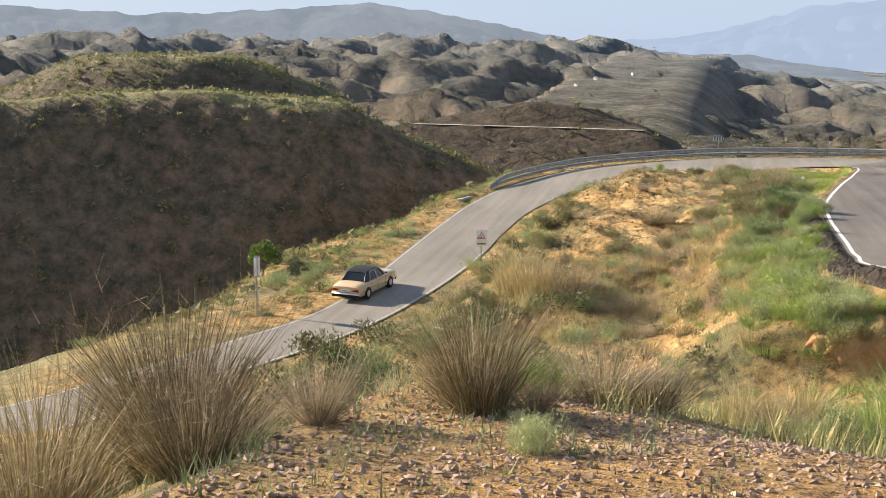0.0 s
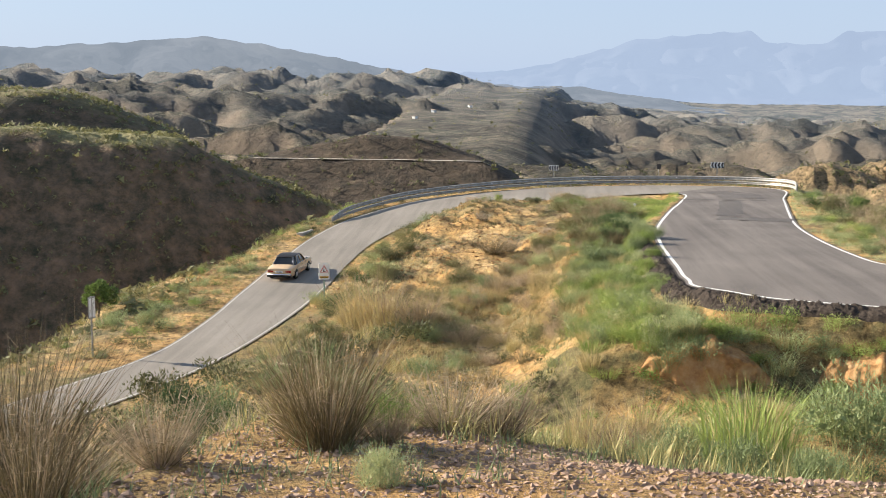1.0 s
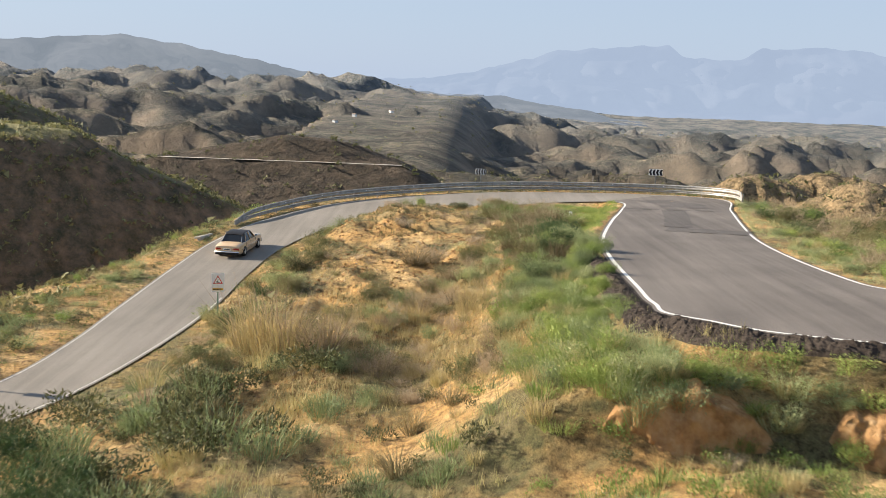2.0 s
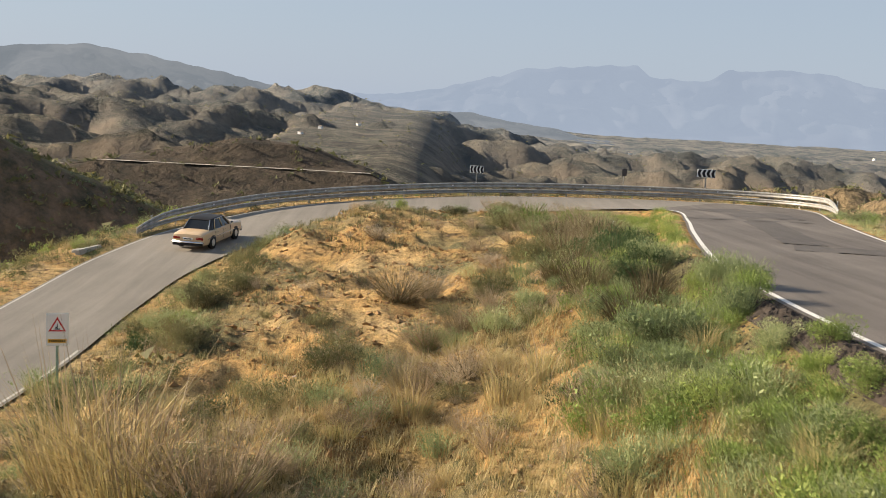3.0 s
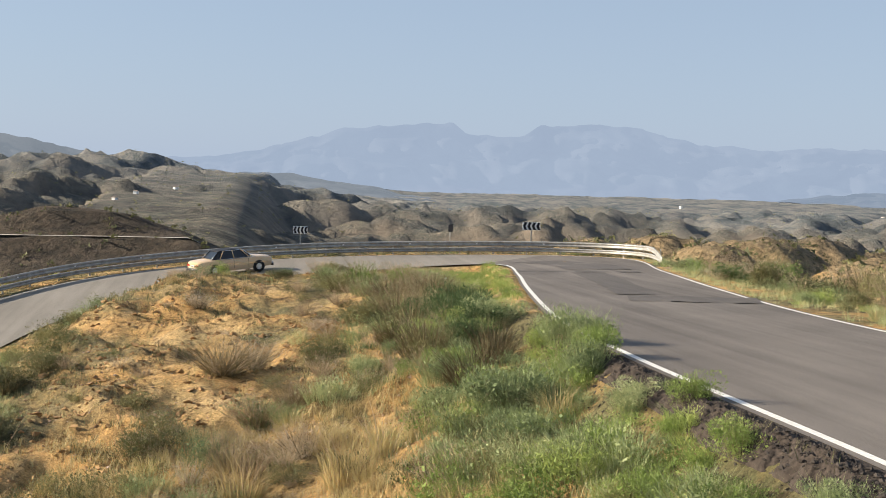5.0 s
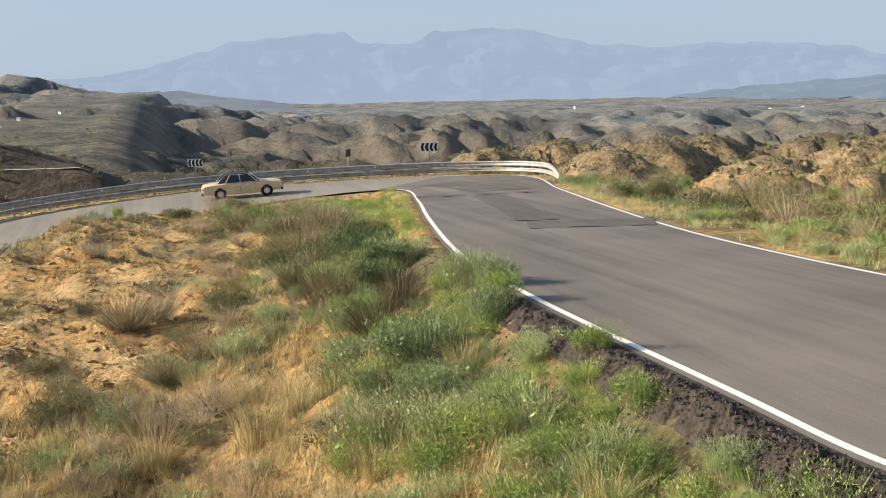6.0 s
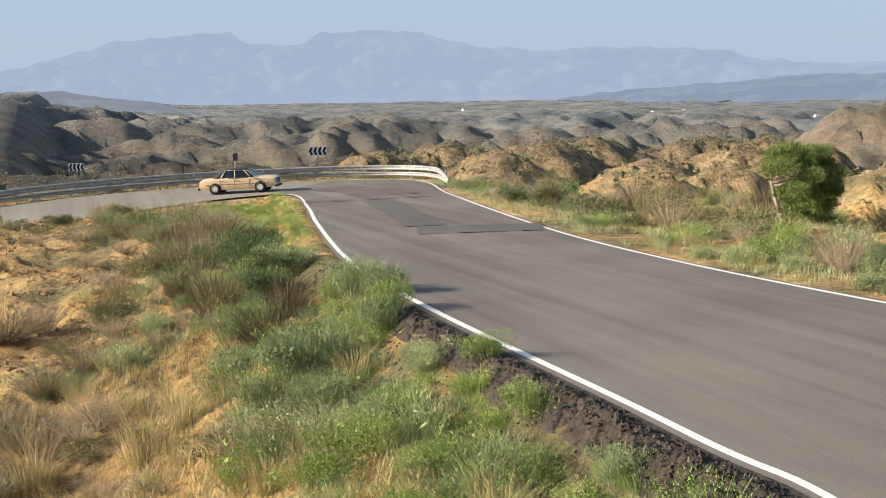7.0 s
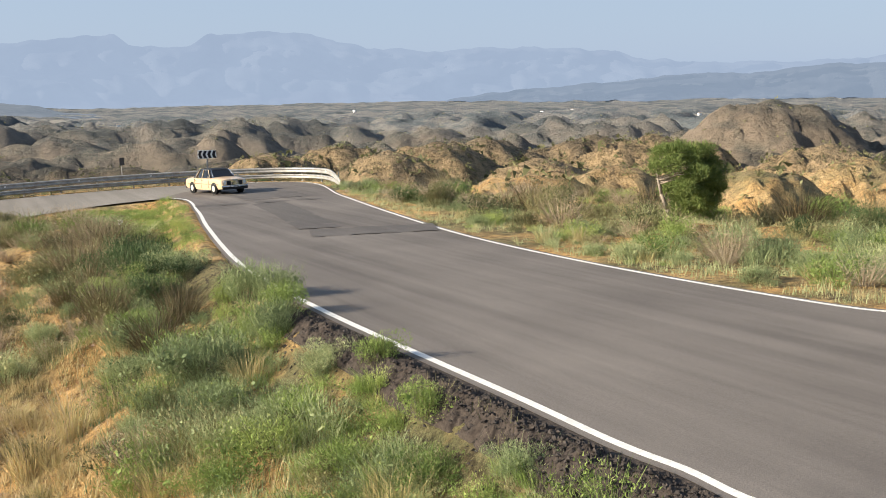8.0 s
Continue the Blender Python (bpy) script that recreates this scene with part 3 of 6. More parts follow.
def road_surface(x, y):
    """Height of the paved strip itself, between its two edges."""
    best = (1e9, 0)
    for i in range(len(MID) - 1):
        a, b = EDGE_IN[i], EDGE_OUT[i]
        d = b - a
        t = min(1.15, max(-0.15, ((x - a[0]) * d[0] + (y - a[1]) * d[1]) / (d[0] ** 2 + d[1] ** 2)))
        q = math.hypot(x - a[0] - t * d[0], y - a[1] - t * d[1])
        if q < best[0]:
            best = (q, a[2] + t * d[2])
    return best[1]


def road_patch(points, width, mat, label, up):
    """A band of other asphalt laid along a line on the road."""
    pts = np.array(points, float)
    pts = np.vstack([pts[i] + (pts[i + 1] - pts[i]) * k / 8 for i in range(len(pts) - 1) for k in range(8)] + [pts[-1]])
    n = len(pts)
    L, Rr = [], []
    for i in range(n):
        d = pts[min(i + 1, n - 1)] - pts[max(i - 1, 0)]
        d = np.array([-d[1], d[0]]) / np.hypot(*d)
        w = width * (0.5 + 0.012 * math.sin(i * 2.1))
        for lst, sgn in ((L, 1), (Rr, -1)):
            q = pts[i] + sgn * d * w
            lst.append((q[0], q[1], road_surface(q[0], q[1])))
    strip("road_patch", np.array(L), np.array(Rr), mat, label, up, 2)


road_patch([(10.9, 51.6), (13.5, 51.2), (16.6, 51.0)], 0.9, MAT["patch_asphalt"], "dark asphalt repair strip across the road", 0.008)
road_patch([(14.0, 50.6), (13.2, 44), (12.2, 37.6)], 1.5, MAT["patch_asphalt"], "dark asphalt repair strip along the road", 0.011)
road_patch([(11.4, 36.2), (13.6, 35.6), (15.4, 35.0)], 2.4, MAT["patch_asphalt"], "dark asphalt repair patch", 0.014)
road_patch([(15.2, 53), (15.5, 57), (14.0, 61)], 3.2, MAT["patch_asphalt"], "dark asphalt repair patch at the bend", 0.008)


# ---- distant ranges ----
def hazed_range_material(name, low, high, glow):
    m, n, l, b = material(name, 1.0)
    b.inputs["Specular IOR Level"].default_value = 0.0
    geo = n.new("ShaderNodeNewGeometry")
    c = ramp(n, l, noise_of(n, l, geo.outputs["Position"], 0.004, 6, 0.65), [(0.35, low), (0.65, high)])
    # distance haze is put into the emission colour, over a nearly black base
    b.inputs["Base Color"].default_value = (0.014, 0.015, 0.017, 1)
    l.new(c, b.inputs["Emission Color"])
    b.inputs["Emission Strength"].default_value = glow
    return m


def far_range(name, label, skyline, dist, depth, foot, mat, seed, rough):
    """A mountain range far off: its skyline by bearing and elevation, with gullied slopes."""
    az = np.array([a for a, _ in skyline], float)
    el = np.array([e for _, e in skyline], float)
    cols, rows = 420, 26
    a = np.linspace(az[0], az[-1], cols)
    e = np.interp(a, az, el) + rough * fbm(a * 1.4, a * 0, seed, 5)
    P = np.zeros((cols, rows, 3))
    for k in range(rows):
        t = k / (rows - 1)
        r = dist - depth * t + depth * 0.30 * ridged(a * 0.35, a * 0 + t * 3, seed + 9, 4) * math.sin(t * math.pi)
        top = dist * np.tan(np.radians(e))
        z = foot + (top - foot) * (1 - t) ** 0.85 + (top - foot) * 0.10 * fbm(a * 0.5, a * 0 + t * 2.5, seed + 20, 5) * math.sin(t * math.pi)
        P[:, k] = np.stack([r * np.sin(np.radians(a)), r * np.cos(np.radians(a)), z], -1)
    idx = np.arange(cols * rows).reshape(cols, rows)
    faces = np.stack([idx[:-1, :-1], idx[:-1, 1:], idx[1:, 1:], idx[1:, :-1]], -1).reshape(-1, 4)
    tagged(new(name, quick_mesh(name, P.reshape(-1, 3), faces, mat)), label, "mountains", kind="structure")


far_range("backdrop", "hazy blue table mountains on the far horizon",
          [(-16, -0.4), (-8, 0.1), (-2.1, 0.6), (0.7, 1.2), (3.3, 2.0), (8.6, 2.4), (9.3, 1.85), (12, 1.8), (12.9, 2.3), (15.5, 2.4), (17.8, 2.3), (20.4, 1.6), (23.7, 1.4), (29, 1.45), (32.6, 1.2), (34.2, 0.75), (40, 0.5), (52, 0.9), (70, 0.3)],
          4680, 500, -120, hazed_range_material("far_range", (0.165, 0.200, 0.260), (0.174, 0.210, 0.270), 1.0), 5, 0.16)
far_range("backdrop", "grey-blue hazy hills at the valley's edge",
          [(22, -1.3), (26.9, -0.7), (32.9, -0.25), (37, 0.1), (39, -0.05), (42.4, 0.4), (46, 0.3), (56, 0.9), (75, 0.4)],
          4100, 500, -110, hazed_range_material("edge_hills", (0.118, 0.145, 0.186), (0.128, 0.155, 0.197), 1.0), 15, 0.10)
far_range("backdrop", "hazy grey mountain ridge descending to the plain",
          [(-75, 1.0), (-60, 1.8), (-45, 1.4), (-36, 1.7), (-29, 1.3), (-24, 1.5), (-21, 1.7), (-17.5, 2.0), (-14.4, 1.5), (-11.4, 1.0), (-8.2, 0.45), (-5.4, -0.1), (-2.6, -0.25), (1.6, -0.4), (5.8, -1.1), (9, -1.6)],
          3300, 900, -90, hazed_range_material("left_range", (0.098, 0.113, 0.132), (0.130, 0.143, 0.160), 1.0), 25, 0.14)


# ---- guardrail ----
def guardrail():
    thing = empty("guardrail", pose(0, 0, 0))
    tagged(thing, "galvanised double-beam guardrail along the outside of the bend", "guardrail")
    a, b = 7 * STEPS + 6, 12 * STEPS + 7
    base = along(EDGE_OUT, EDGE_IN, -0.75)[a:b]
    seg = np.linalg.norm(np.diff(base, axis=0), axis=1)
    s = np.concatenate([[0], np.cumsum(seg)])
    total = s[-1]

    def at(q):
        return np.array([np.interp(q, s, base[:, i]) for i in range(3)])

    wave = [(-0.155, 0.0), (-0.13, 0.04), (-0.085, 0.075), (-0.04, 0.04), (0.0, 0.01), (0.04, 0.04), (0.085, 0.075), (0.13, 0.04), (0.155, 0.0)]

    def beam(mid, half, name, dip):
        n = int(total / 0.8)
        P = []
        for i in range(n + 1):
            q = total * i / n
            p, d = at(q), at(min(q + 0.2, total)) - at(max(q - 0.2, 0))
            nrm = np.array([d[1], -d[0]]) / np.hypot(d[0], d[1])
            end = max(0.0, 1 - (total - q) / 4.0) + max(0.0, 1 - q / 3.0)
            zc = p[2] + mid - dip * end ** 1.4
            for dz, dx in wave:
                P.append((p[0] + nrm[0] * dx, p[1] + nrm[1] * dx, zc + dz * half))
        m = len(wave)
        idx = np.arange((n + 1) * m).reshape(n + 1, m)
        faces = np.stack([idx[:-1, :-1], idx[1:, :-1], idx[1:, 1:], idx[:-1, 1:]], -1).reshape(-1, 4)
        ob = new(name, quick_mesh(name, P, faces, MAT["steel"]))
        ob.modifiers.new("thickness", "SOLIDIFY").thickness = 0.006
        ob.parent = thing
    beam(0.62, 1.0, "beam", 0.42)
    beam(0.26, 0.8, "lower_beam", 0.12)
    bm = bmesh.new()
    box(bm, -0.05, 0.05, -0.03, 0.03, -0.35, 0.74, 0.008)
    first = part("post", bm, MAT["steel"], thing)
    q, k = 1.5, 0
    while q < total - 1:
        p, d = at(q), at(min(q + 0.2, total)) - at(max(q - 0.2, 0))
        nrm = np.array([d[1], -d[0]]) / np.hypot(d[0], d[1])
        ob = first if k == 0 else new("post", first.data)
        ob.parent = thing
        ob.matrix_basis = pose(p[0] - nrm[0] * 0.07, p[1] - nrm[1] * 0.07, p[2], 0, 0, math.degrees(math.atan2(d[1], d[0])))
        q += 2.0
        k += 1
    bm = bmesh.new()
    box(bm, -0.05, 0.05, -0.012, 0.012, -0.04, 0.04, 0.004)
    refl = part("reflector", bm, MAT["white"], thing, "small white reflector")
    for j, q in enumerate(np.arange(2.5, total - 2, 4.0)):
        p, d = at(q), at(min(q + 0.2, total)) - at(max(q - 0.2, 0))
        nrm = np.array([d[1], -d[0]]) / np.hypot(d[0], d[1])
        ob = refl if j == 0 else new("reflector", refl.data)
        ob.parent = thing
        ob.matrix_basis = pose(p[0] + nrm[0] * 0.03, p[1] + nrm[1] * 0.03, p[2] + 0.63, 0, 0, math.degrees(math.atan2(d[1], d[0])))


guardrail()


# ---- signs and posts ----
def chevron_sign(x, y, z_mid, turn, wide, tall):
    zg = ground_z(x, y)
    t = tagged(empty("chevron_sign", pose(x, y, zg, 0, 0, turn)), "black and white chevron curve sign on a steel post", "road sign", "chevron signs at the bend")
    h = z_mid - zg
    bm = bmesh.new()
    box(bm, -0.04, 0.04, 0.02, 0.08, -0.3, h + tall * 0.3, 0.01)
    part("post", bm, MAT["steel"], t)
    bm = bmesh.new()
    box(bm, -wide / 2, wide / 2, -0.02, 0.02, h - tall / 2, h + tall / 2, 0.012)
    panel = part("panel", bm, MAT["white"], t)
    n = 4
    for k in range(n):
        bm = bmesh.new()
        s0 = -wide / 2 + wide * (k + 0.08) / n
        w, p = wide / n * 0.60, wide / n * 0.36
        z0, z1, zm = h - tall / 2 + 0.02, h + tall / 2 - 0.02, h
        lo = [(s0 + p, z0), (s0 + p + w, z0), (s0 + w, zm), (s0 + p + w, z1), (s0 + p, z1), (s0, zm)]
        front = [bm.verts.new((a, -0.032, b)) for a, b in lo]
        back = [bm.verts.new((a, -0.021, b)) for a, b in lo]
        for f in ((0, 1, 2, 5), (5, 2, 3, 4)):
            bm.faces.new([front[i] for i in f])
            bm.faces.new([back[i] for i in reversed(f)])
        for i in range(6):
            bm.faces.new([front[i], back[i], back[(i + 1) % 6], front[(i + 1) % 6]])
        bmesh.ops.recalc_face_normals(bm, faces=bm.faces)
        part("chevron", bm, MAT["black"], panel)
    return t


chevron_sign(1.45, 69.6, -3.75, -8, 0.85, 0.45)
chevron_sign(15.3, 68.3, -3.2, -10, 1.08, 0.5)


def warning_sign(x, y):
    zg = ground_z(x, y)
    t = tagged(empty("warning_sign", pose(x, y, zg + 0.2, 0, 0, 14)), "white panel with a red-edged warning triangle on a pale green post", "road sign")
    bm = bmesh.new()
    box(bm, -0.035, 0.035, 0.015, 0.065, -0.6, 1.75, 0.008)
    part("post", bm, MAT["post_green"], t)
    bm = bmesh.new()
    box(bm, -0.29, 0.29, -0.015, 0.015, 1.02, 1.9, 0.012)
    panel = part("panel", bm, MAT["white"], t)

    def tri(r, y0, y1, mat, name):
        bm = bmesh.new()
        c = [(math.sin(a) * r, 1.54 + math.cos(a) * r) for a in (0, 2 * math.pi / 3, 4 * math.pi / 3)]
        f = [bm.verts.new((u, y1, v)) for u, v in c]
        b = [bm.verts.new((u, y0, v)) for u, v in c]
        bm.faces.new(f)
        bm.faces.new(b[::-1])
        for i in range(3):
            bm.faces.new([f[i], b[i], b[(i + 1) % 3], f[(i + 1) % 3]])
        bmesh.ops.recalc_face_normals(bm, faces=bm.faces)
        return part(name, bm, mat, panel)
    tri(0.26, -0.016, -0.022, MAT["red"], "triangle_border")
    tri(0.185, -0.0225, -0.028, MAT["white"], "triangle_field")
    bm = bmesh.new()
    box(bm, -0.012, 0.012, -0.034, -0.029, 1.46, 1.62)
    box(bm, -0.06, 0.07, -0.034, -0.029, 1.46, 1.49)
    box(bm, -0.05, 0.0, -0.034, -0.029, 1.5, 1.53)
    part("pictogram", bm, MAT["black"], panel)
    bm = bmesh.new()
    box(bm, -0.24, 0.24, -0.022, -0.016, 1.10, 1.20)
    band = part("yellow_band", bm, MAT["yellow"], panel)
    bm = bmesh.new()
    for k in range(9):
        box(bm, -0.21 + k * 0.047, -0.21 + k * 0.047 + 0.032, -0.027, -0.023, 1.125, 1.175)
    part("lettering_bar", bm, MAT["black"], panel)


warning_sign(-10.25, 28.3)


def narrow_sign(x, y):
    zg = ground_z(x, y)
    t = tagged(empty("marker_sign", pose(x, y, zg, 0, 0, 62)), "tall narrow grey panel on a slim steel post by the verge", "road sign")
    bm = bmesh.new()
    box(bm, -0.04, 0.04, 0.02, 0.07, -0.3, 2.75, 0.01)
    part("post", bm, MAT["steel"], t)
    bm = bmesh.new()
    box(bm, -0.2, 0.2, -0.02, 0.02, 1.75, 2.75, 0.015)
    panel = part("panel", bm, MAT["steel"], t)
    for k in range(2):
        bm = bmesh.new()
        box(bm, -0.17 + 0.2 * k, -0.03 + 0.2 * k, -0.026, -0.021, 1.82, 2.68)
        part("stripe", bm, MAT["white"], panel)


narrow_sign(-18.4, 16.9)


def marker_stone(x, y):
    t = tagged(empty("marker_stone", pose(x, y, ground_z(x, y), 3, 0, 12)), "small white painted marker stone in the grass", "marker")
    bm = bmesh.new()
    box(bm, -0.09, 0.09, -0.06, 0.06, -0.25, 0.36, 0.03)
    part("block", bm, MAT["white"], t)


marker_stone(7.4, 50.2)


def small_sign(x, y, z_mid):
    zg = ground_z(x, y)
    t = tagged(empty("small_sign", pose(x, y, zg, 0, 0, 55)), "small dark sign panel seen from behind the guardrail", "road sign")
    h = z_mid - zg
    bm = bmesh.new()
    box(bm, -0.03, 0.03, 0.02, 0.06, -0.3, h, 0.008)
    part("post", bm, MAT["steel"], t)
    bm = bmesh.new()
    box(bm, -0.3, 0.3, -0.015, 0.015, h - 0.22, h + 0.22, 0.01)
    part("panel", bm, MAT["small_dark"], t)


small_sign(10.5, 69.2, -3.45)


def drain():
    t = tagged(empty("drain_kerb", pose(-15.75, 48.4, -7.02, 0, 0, 80)), "pale concrete drainage kerb where the guardrail begins", "kerb")
    for k, (a, b) in enumerate(((-1.1, 0.9), (-0.7, 0.6))):
        bm = bmesh.new()
        box(bm, a, b, -0.12 + 0.4 * k, 0.12 + 0.4 * k, -0.5, 0.12 - 0.08 * k, 0.04)
        part("kerbstone", bm, MAT["concrete"], t)


drain()


# ---- the car ----
def car():
    paint = plain("cream_paint", (0.65, 0.47, 0.285), 0.28, 0, 0.03, 2)
    paint.node_tree.nodes["Principled BSDF"].inputs["Coat Weight"].default_value = 0.5
    vinyl = plain("black_vinyl", (0.016, 0.016, 0.018), 0.55, 0, 0.1, 20)
    chrome = plain("chrome", (0.75, 0.74, 0.72), 0.18, 1.0, 0.03)
    hub = plain("hubcap", (0.66, 0.64, 0.60), 0.35, 0.3, 0.05)
    rubber = plain("rubber", (0.02, 0.02, 0.02), 0.8)
    dark = plain("dark_trim", (0.012, 0.012, 0.013), 0.5)
    glass, n, l, b = material("car_glass", 0.06)
    b.inputs["Base Color"].default_value = (0.012, 0.014, 0.016, 1)
    b.inputs["Specular IOR Level"].default_value = 0.6
    red = plain("tail_red", (0.32, 0.03, 0.02), 0.25)
    lamp = plain("lamp_glass", (0.75, 0.75, 0.70), 0.15)
    t = tagged(empty("car"), "old cream four-door saloon with a black vinyl roof", "car")

    def loft(sections, name, mat, label="", parent=t, smooth_it=True):
        bm = bmesh.new()
        rings = [[bm.verts.new(p) for p in s] for s in sections]
        m = len(rings[0])
        for r0, r1 in zip(rings, rings[1:]):
            for i in range(m - 1):
                bm.faces.new([r0[i], r0[i + 1], r1[i + 1], r1[i]])
        for r in (rings[0], rings[-1]):
            if len({tuple(round(c, 4) for c in v.co) for v in r}) > 2:
                bm.faces.new(r)
        bmesh.ops.remove_doubles(bm, verts=bm.verts, dist=1e-4)
        bmesh.ops.recalc_face_normals(bm, faces=bm.faces)
        ob = part(name, bm, mat, parent, label, smooth_it)
        ob.modifiers.new("edges", "EDGE_SPLIT").split_angle = radians(35)
        return ob

    def ring(x, zt, w, lo=0.27):
        half = [(0, zt + 0.035), (w * 0.55, zt + 0.028), (w * 0.88, zt - 0.005), (w * 0.965, zt - 0.06), (w * 0.985, zt - 0.16), (w, 0.56), (w * 0.985, 0.40), (w * 0.93, lo), (0, lo - 0.02)]
        left = [(x, -a, z) for a, z in half]
        return left + [(x, a, z) for a, z in reversed(half[1:-1])] + [left[0]]

    shape = [(-2.34, 0.66, 0.74, 0.40), (-2.30, 0.80, 0.82, 0.33), (-2.16, 0.865, 0.85, 0.30), (-1.75, 0.90, 0.87, 0.27), (-1.2, 0.925, 0.885, 0.25), (-0.3, 0.92, 0.885, 0.23), (0.6, 0.925, 0.885, 0.23),
             (1.05, 0.935, 0.88, 0.24), (1.6, 0.905, 0.865, 0.27), (2.05, 0.86, 0.845, 0.30), (2.26, 0.82, 0.82, 0.33), (2.32, 0.70, 0.76, 0.40)]
    body = loft([ring(*s) for s in shape], "body", paint)

    def cabin(inset, z0, z1, name, mat, label=""):
        secs = []
        for x0, x1, w0, w1 in ((-1.42, -0.92, 0.70, 0.56), (-1.25, -0.78, 0.79, 0.62), (0.0, -0.05, 0.81, 0.64), (0.85, 0.40, 0.79, 0.62), (1.12, 0.52, 0.68, 0.55)):
            s = []
            for k in range(5):
                q = k / 4
                s.append((x0 + (x1 - x0) * q, -(w0 + (w1 - w0) * q - inset), z0 + (z1 - z0) * q))
            secs.append(s + [(p[0], -p[1], p[2]) for p in reversed(s)])
        return loft(secs, name, mat, label)

    cabin(0.0, 0.90, 1.375, "window_glass", glass, "dark tinted glass all round")
    roof_secs = []
    for x, z, w in ((-0.98, 1.355, 0.52), (-0.90, 1.40, 0.60), (-0.4, 1.435, 0.645), (0.1, 1.435, 0.645), (0.45, 1.40, 0.60), (0.56, 1.35, 0.53)):
        s = [(x, -w, z - 0.045), (x, -w * 0.93, z), (x, 0, z + 0.02), (x, w * 0.93, z), (x, w, z - 0.045)]
        roof_secs.append(s + [(p[0], p[1], p[2] - 0.03) for p in reversed(s)] + [s[0]])
    loft(roof_secs, "roof", vinyl, "black vinyl-covered roof")

    for sgn in (-1, 1):
        def bar(a, c, w, mat, name):
            bm = bmesh.new()
            rod(bm, a, c, w, w, 6)
            return part(name, bm, mat, t, smooth_it=True)
        bar((1.12, sgn * 0.70, 0.92), (0.54, sgn * 0.56, 1.38), 0.028, chrome, "windscreen_pillar")
        bar((0.86, sgn * 0.805, 0.92), (0.42, sgn * 0.645, 1.38), 0.026, paint, "front_door_frame")
        bar((-0.10, sgn * 0.825, 0.92), (-0.14, sgn * 0.655, 1.38), 0.032, paint, "centre_pillar")
        bar((-0.98, sgn * 0.81, 0.92), (-0.68, sgn * 0.645, 1.38), 0.026, paint, "rear_door_frame")
        bar((0.42, sgn * 0.65, 1.375), (-0.72, sgn * 0.65, 1.385), 0.018, chrome, "gutter")
        bar((1.0, sgn * 0.83, 0.925), (-1.15, sgn * 0.83, 0.925), 0.016, chrome, "waist_trim")
        bm = bmesh.new()
        q = [(-1.0, 0.815, 0.915), (-1.46, 0.715, 0.915), (-0.97, 0.575, 1.375), (-0.70, 0.648, 1.375)]
        v0 = [bm.verts.new((x, sgn * y, z)) for x, y, z in q]
        v1 = [bm.verts.new((x, sgn * (y - 0.03), z)) for x, y, z in q]
        bm.faces.new(v0)
        bm.faces.new(v1[::-1])
        for i in range(4):
            bm.faces.new([v0[i], v0[(i + 1) % 4], v1[(i + 1) % 4], v1[i]])
        bmesh.ops.recalc_face_normals(bm, faces=bm.faces)
        part("rear_pillar", bm, vinyl, t)
        bar((-1.47, sgn * 0.70, 0.915), (-0.97, sgn * 0.55, 1.37), 0.02, chrome, "rear_window_trim")
        bm = bmesh.new()
        box(bm, -1.95, 1.98, min(sgn * 0.878, sgn * 0.898), max(sgn * 0.878, sgn * 0.898), 0.565, 0.595, 0.005)
        part("side_trim", bm, chrome, t)
        for x in (0.05, -0.85):
            bm = bmesh.new()
            box(bm, x - 0.09, x + 0.09, min(sgn * 0.882, sgn * 0.912), max(sgn * 0.882, sgn * 0.912), 0.76, 0.785, 0.006)
            part("door_handle", bm, chrome, t)
        for x in (0.78, -0.13, -1.02):
            bm = bmesh.new()
            box(bm, x - 0.006, x + 0.006, min(sgn * 0.87, sgn * 0.889), max(sgn * 0.87, sgn * 0.889), 0.36, 0.86)
            part("door_gap", bm, dark, t)
        bm = bmesh.new()
        box(bm, 0.82, 0.90, min(sgn * 0.84, sgn * 0.99), max(sgn * 0.84, sgn * 0.99), 0.95, 1.06, 0.02)
        part("wing_mirror", bm, chrome, t)
        bm = bmesh.new()
        box(bm, 2.26, 2.345, sgn * 0.62 - 0.12, sgn * 0.62 + 0.12, 0.52, 0.80, 0.05)
        part("headlight", bm, lamp, t, "upright glass headlight")
        bm = bmesh.new()
        box(bm, -2.365, -2.28, sgn * 0.60 - 0.21, sgn * 0.60 + 0.19, 0.57, 0.71, 0.03)
        part("taillight", bm, red, t, "dark red tail light")
        for x in (1.42, -1.33):
            bm = bmesh.new()
            rod(bm, (x, sgn * 0.80, 0.33), (x, sgn * 0.889, 0.33), 0.355, 0.355, 28)
            part("wheel_arch", bm, dark, t)
    for x0, x1, name in ((2.30, 2.42, "front_bumper"), (-2.44, -2.30, "rear_bumper")):
        bm = bmesh.new()
        box(bm, x0, x1, -0.84, 0.84, 0.40, 0.50, 0.03)
        part(name, bm, chrome, t, smooth_it=True)
        bm = bmesh.new()
        box(bm, x0 + 0.01, x1 - 0.01, -0.80, 0.80, 0.28, 0.40, 0.02)
        part("valance", bm, dark, t)
    bm = bmesh.new()
    box(bm, 2.27, 2.37, -0.24, 0.24, 0.50, 0.86, 0.03)
    grille = part("grille", bm, chrome, t, "upright chrome grille")
    for k in range(5):
        bm = bmesh.new()
        box(bm, 2.372, 2.378, -0.20, 0.20, 0.54 + k * 0.06, 0.575 + k * 0.06)
        part("slot", bm, dark, grille)
    bm = bmesh.new()
    box(bm, 2.30, 2.335, -0.49, 0.49, 0.53, 0.77, 0.01)
    part("front_panel", bm, dark, t)
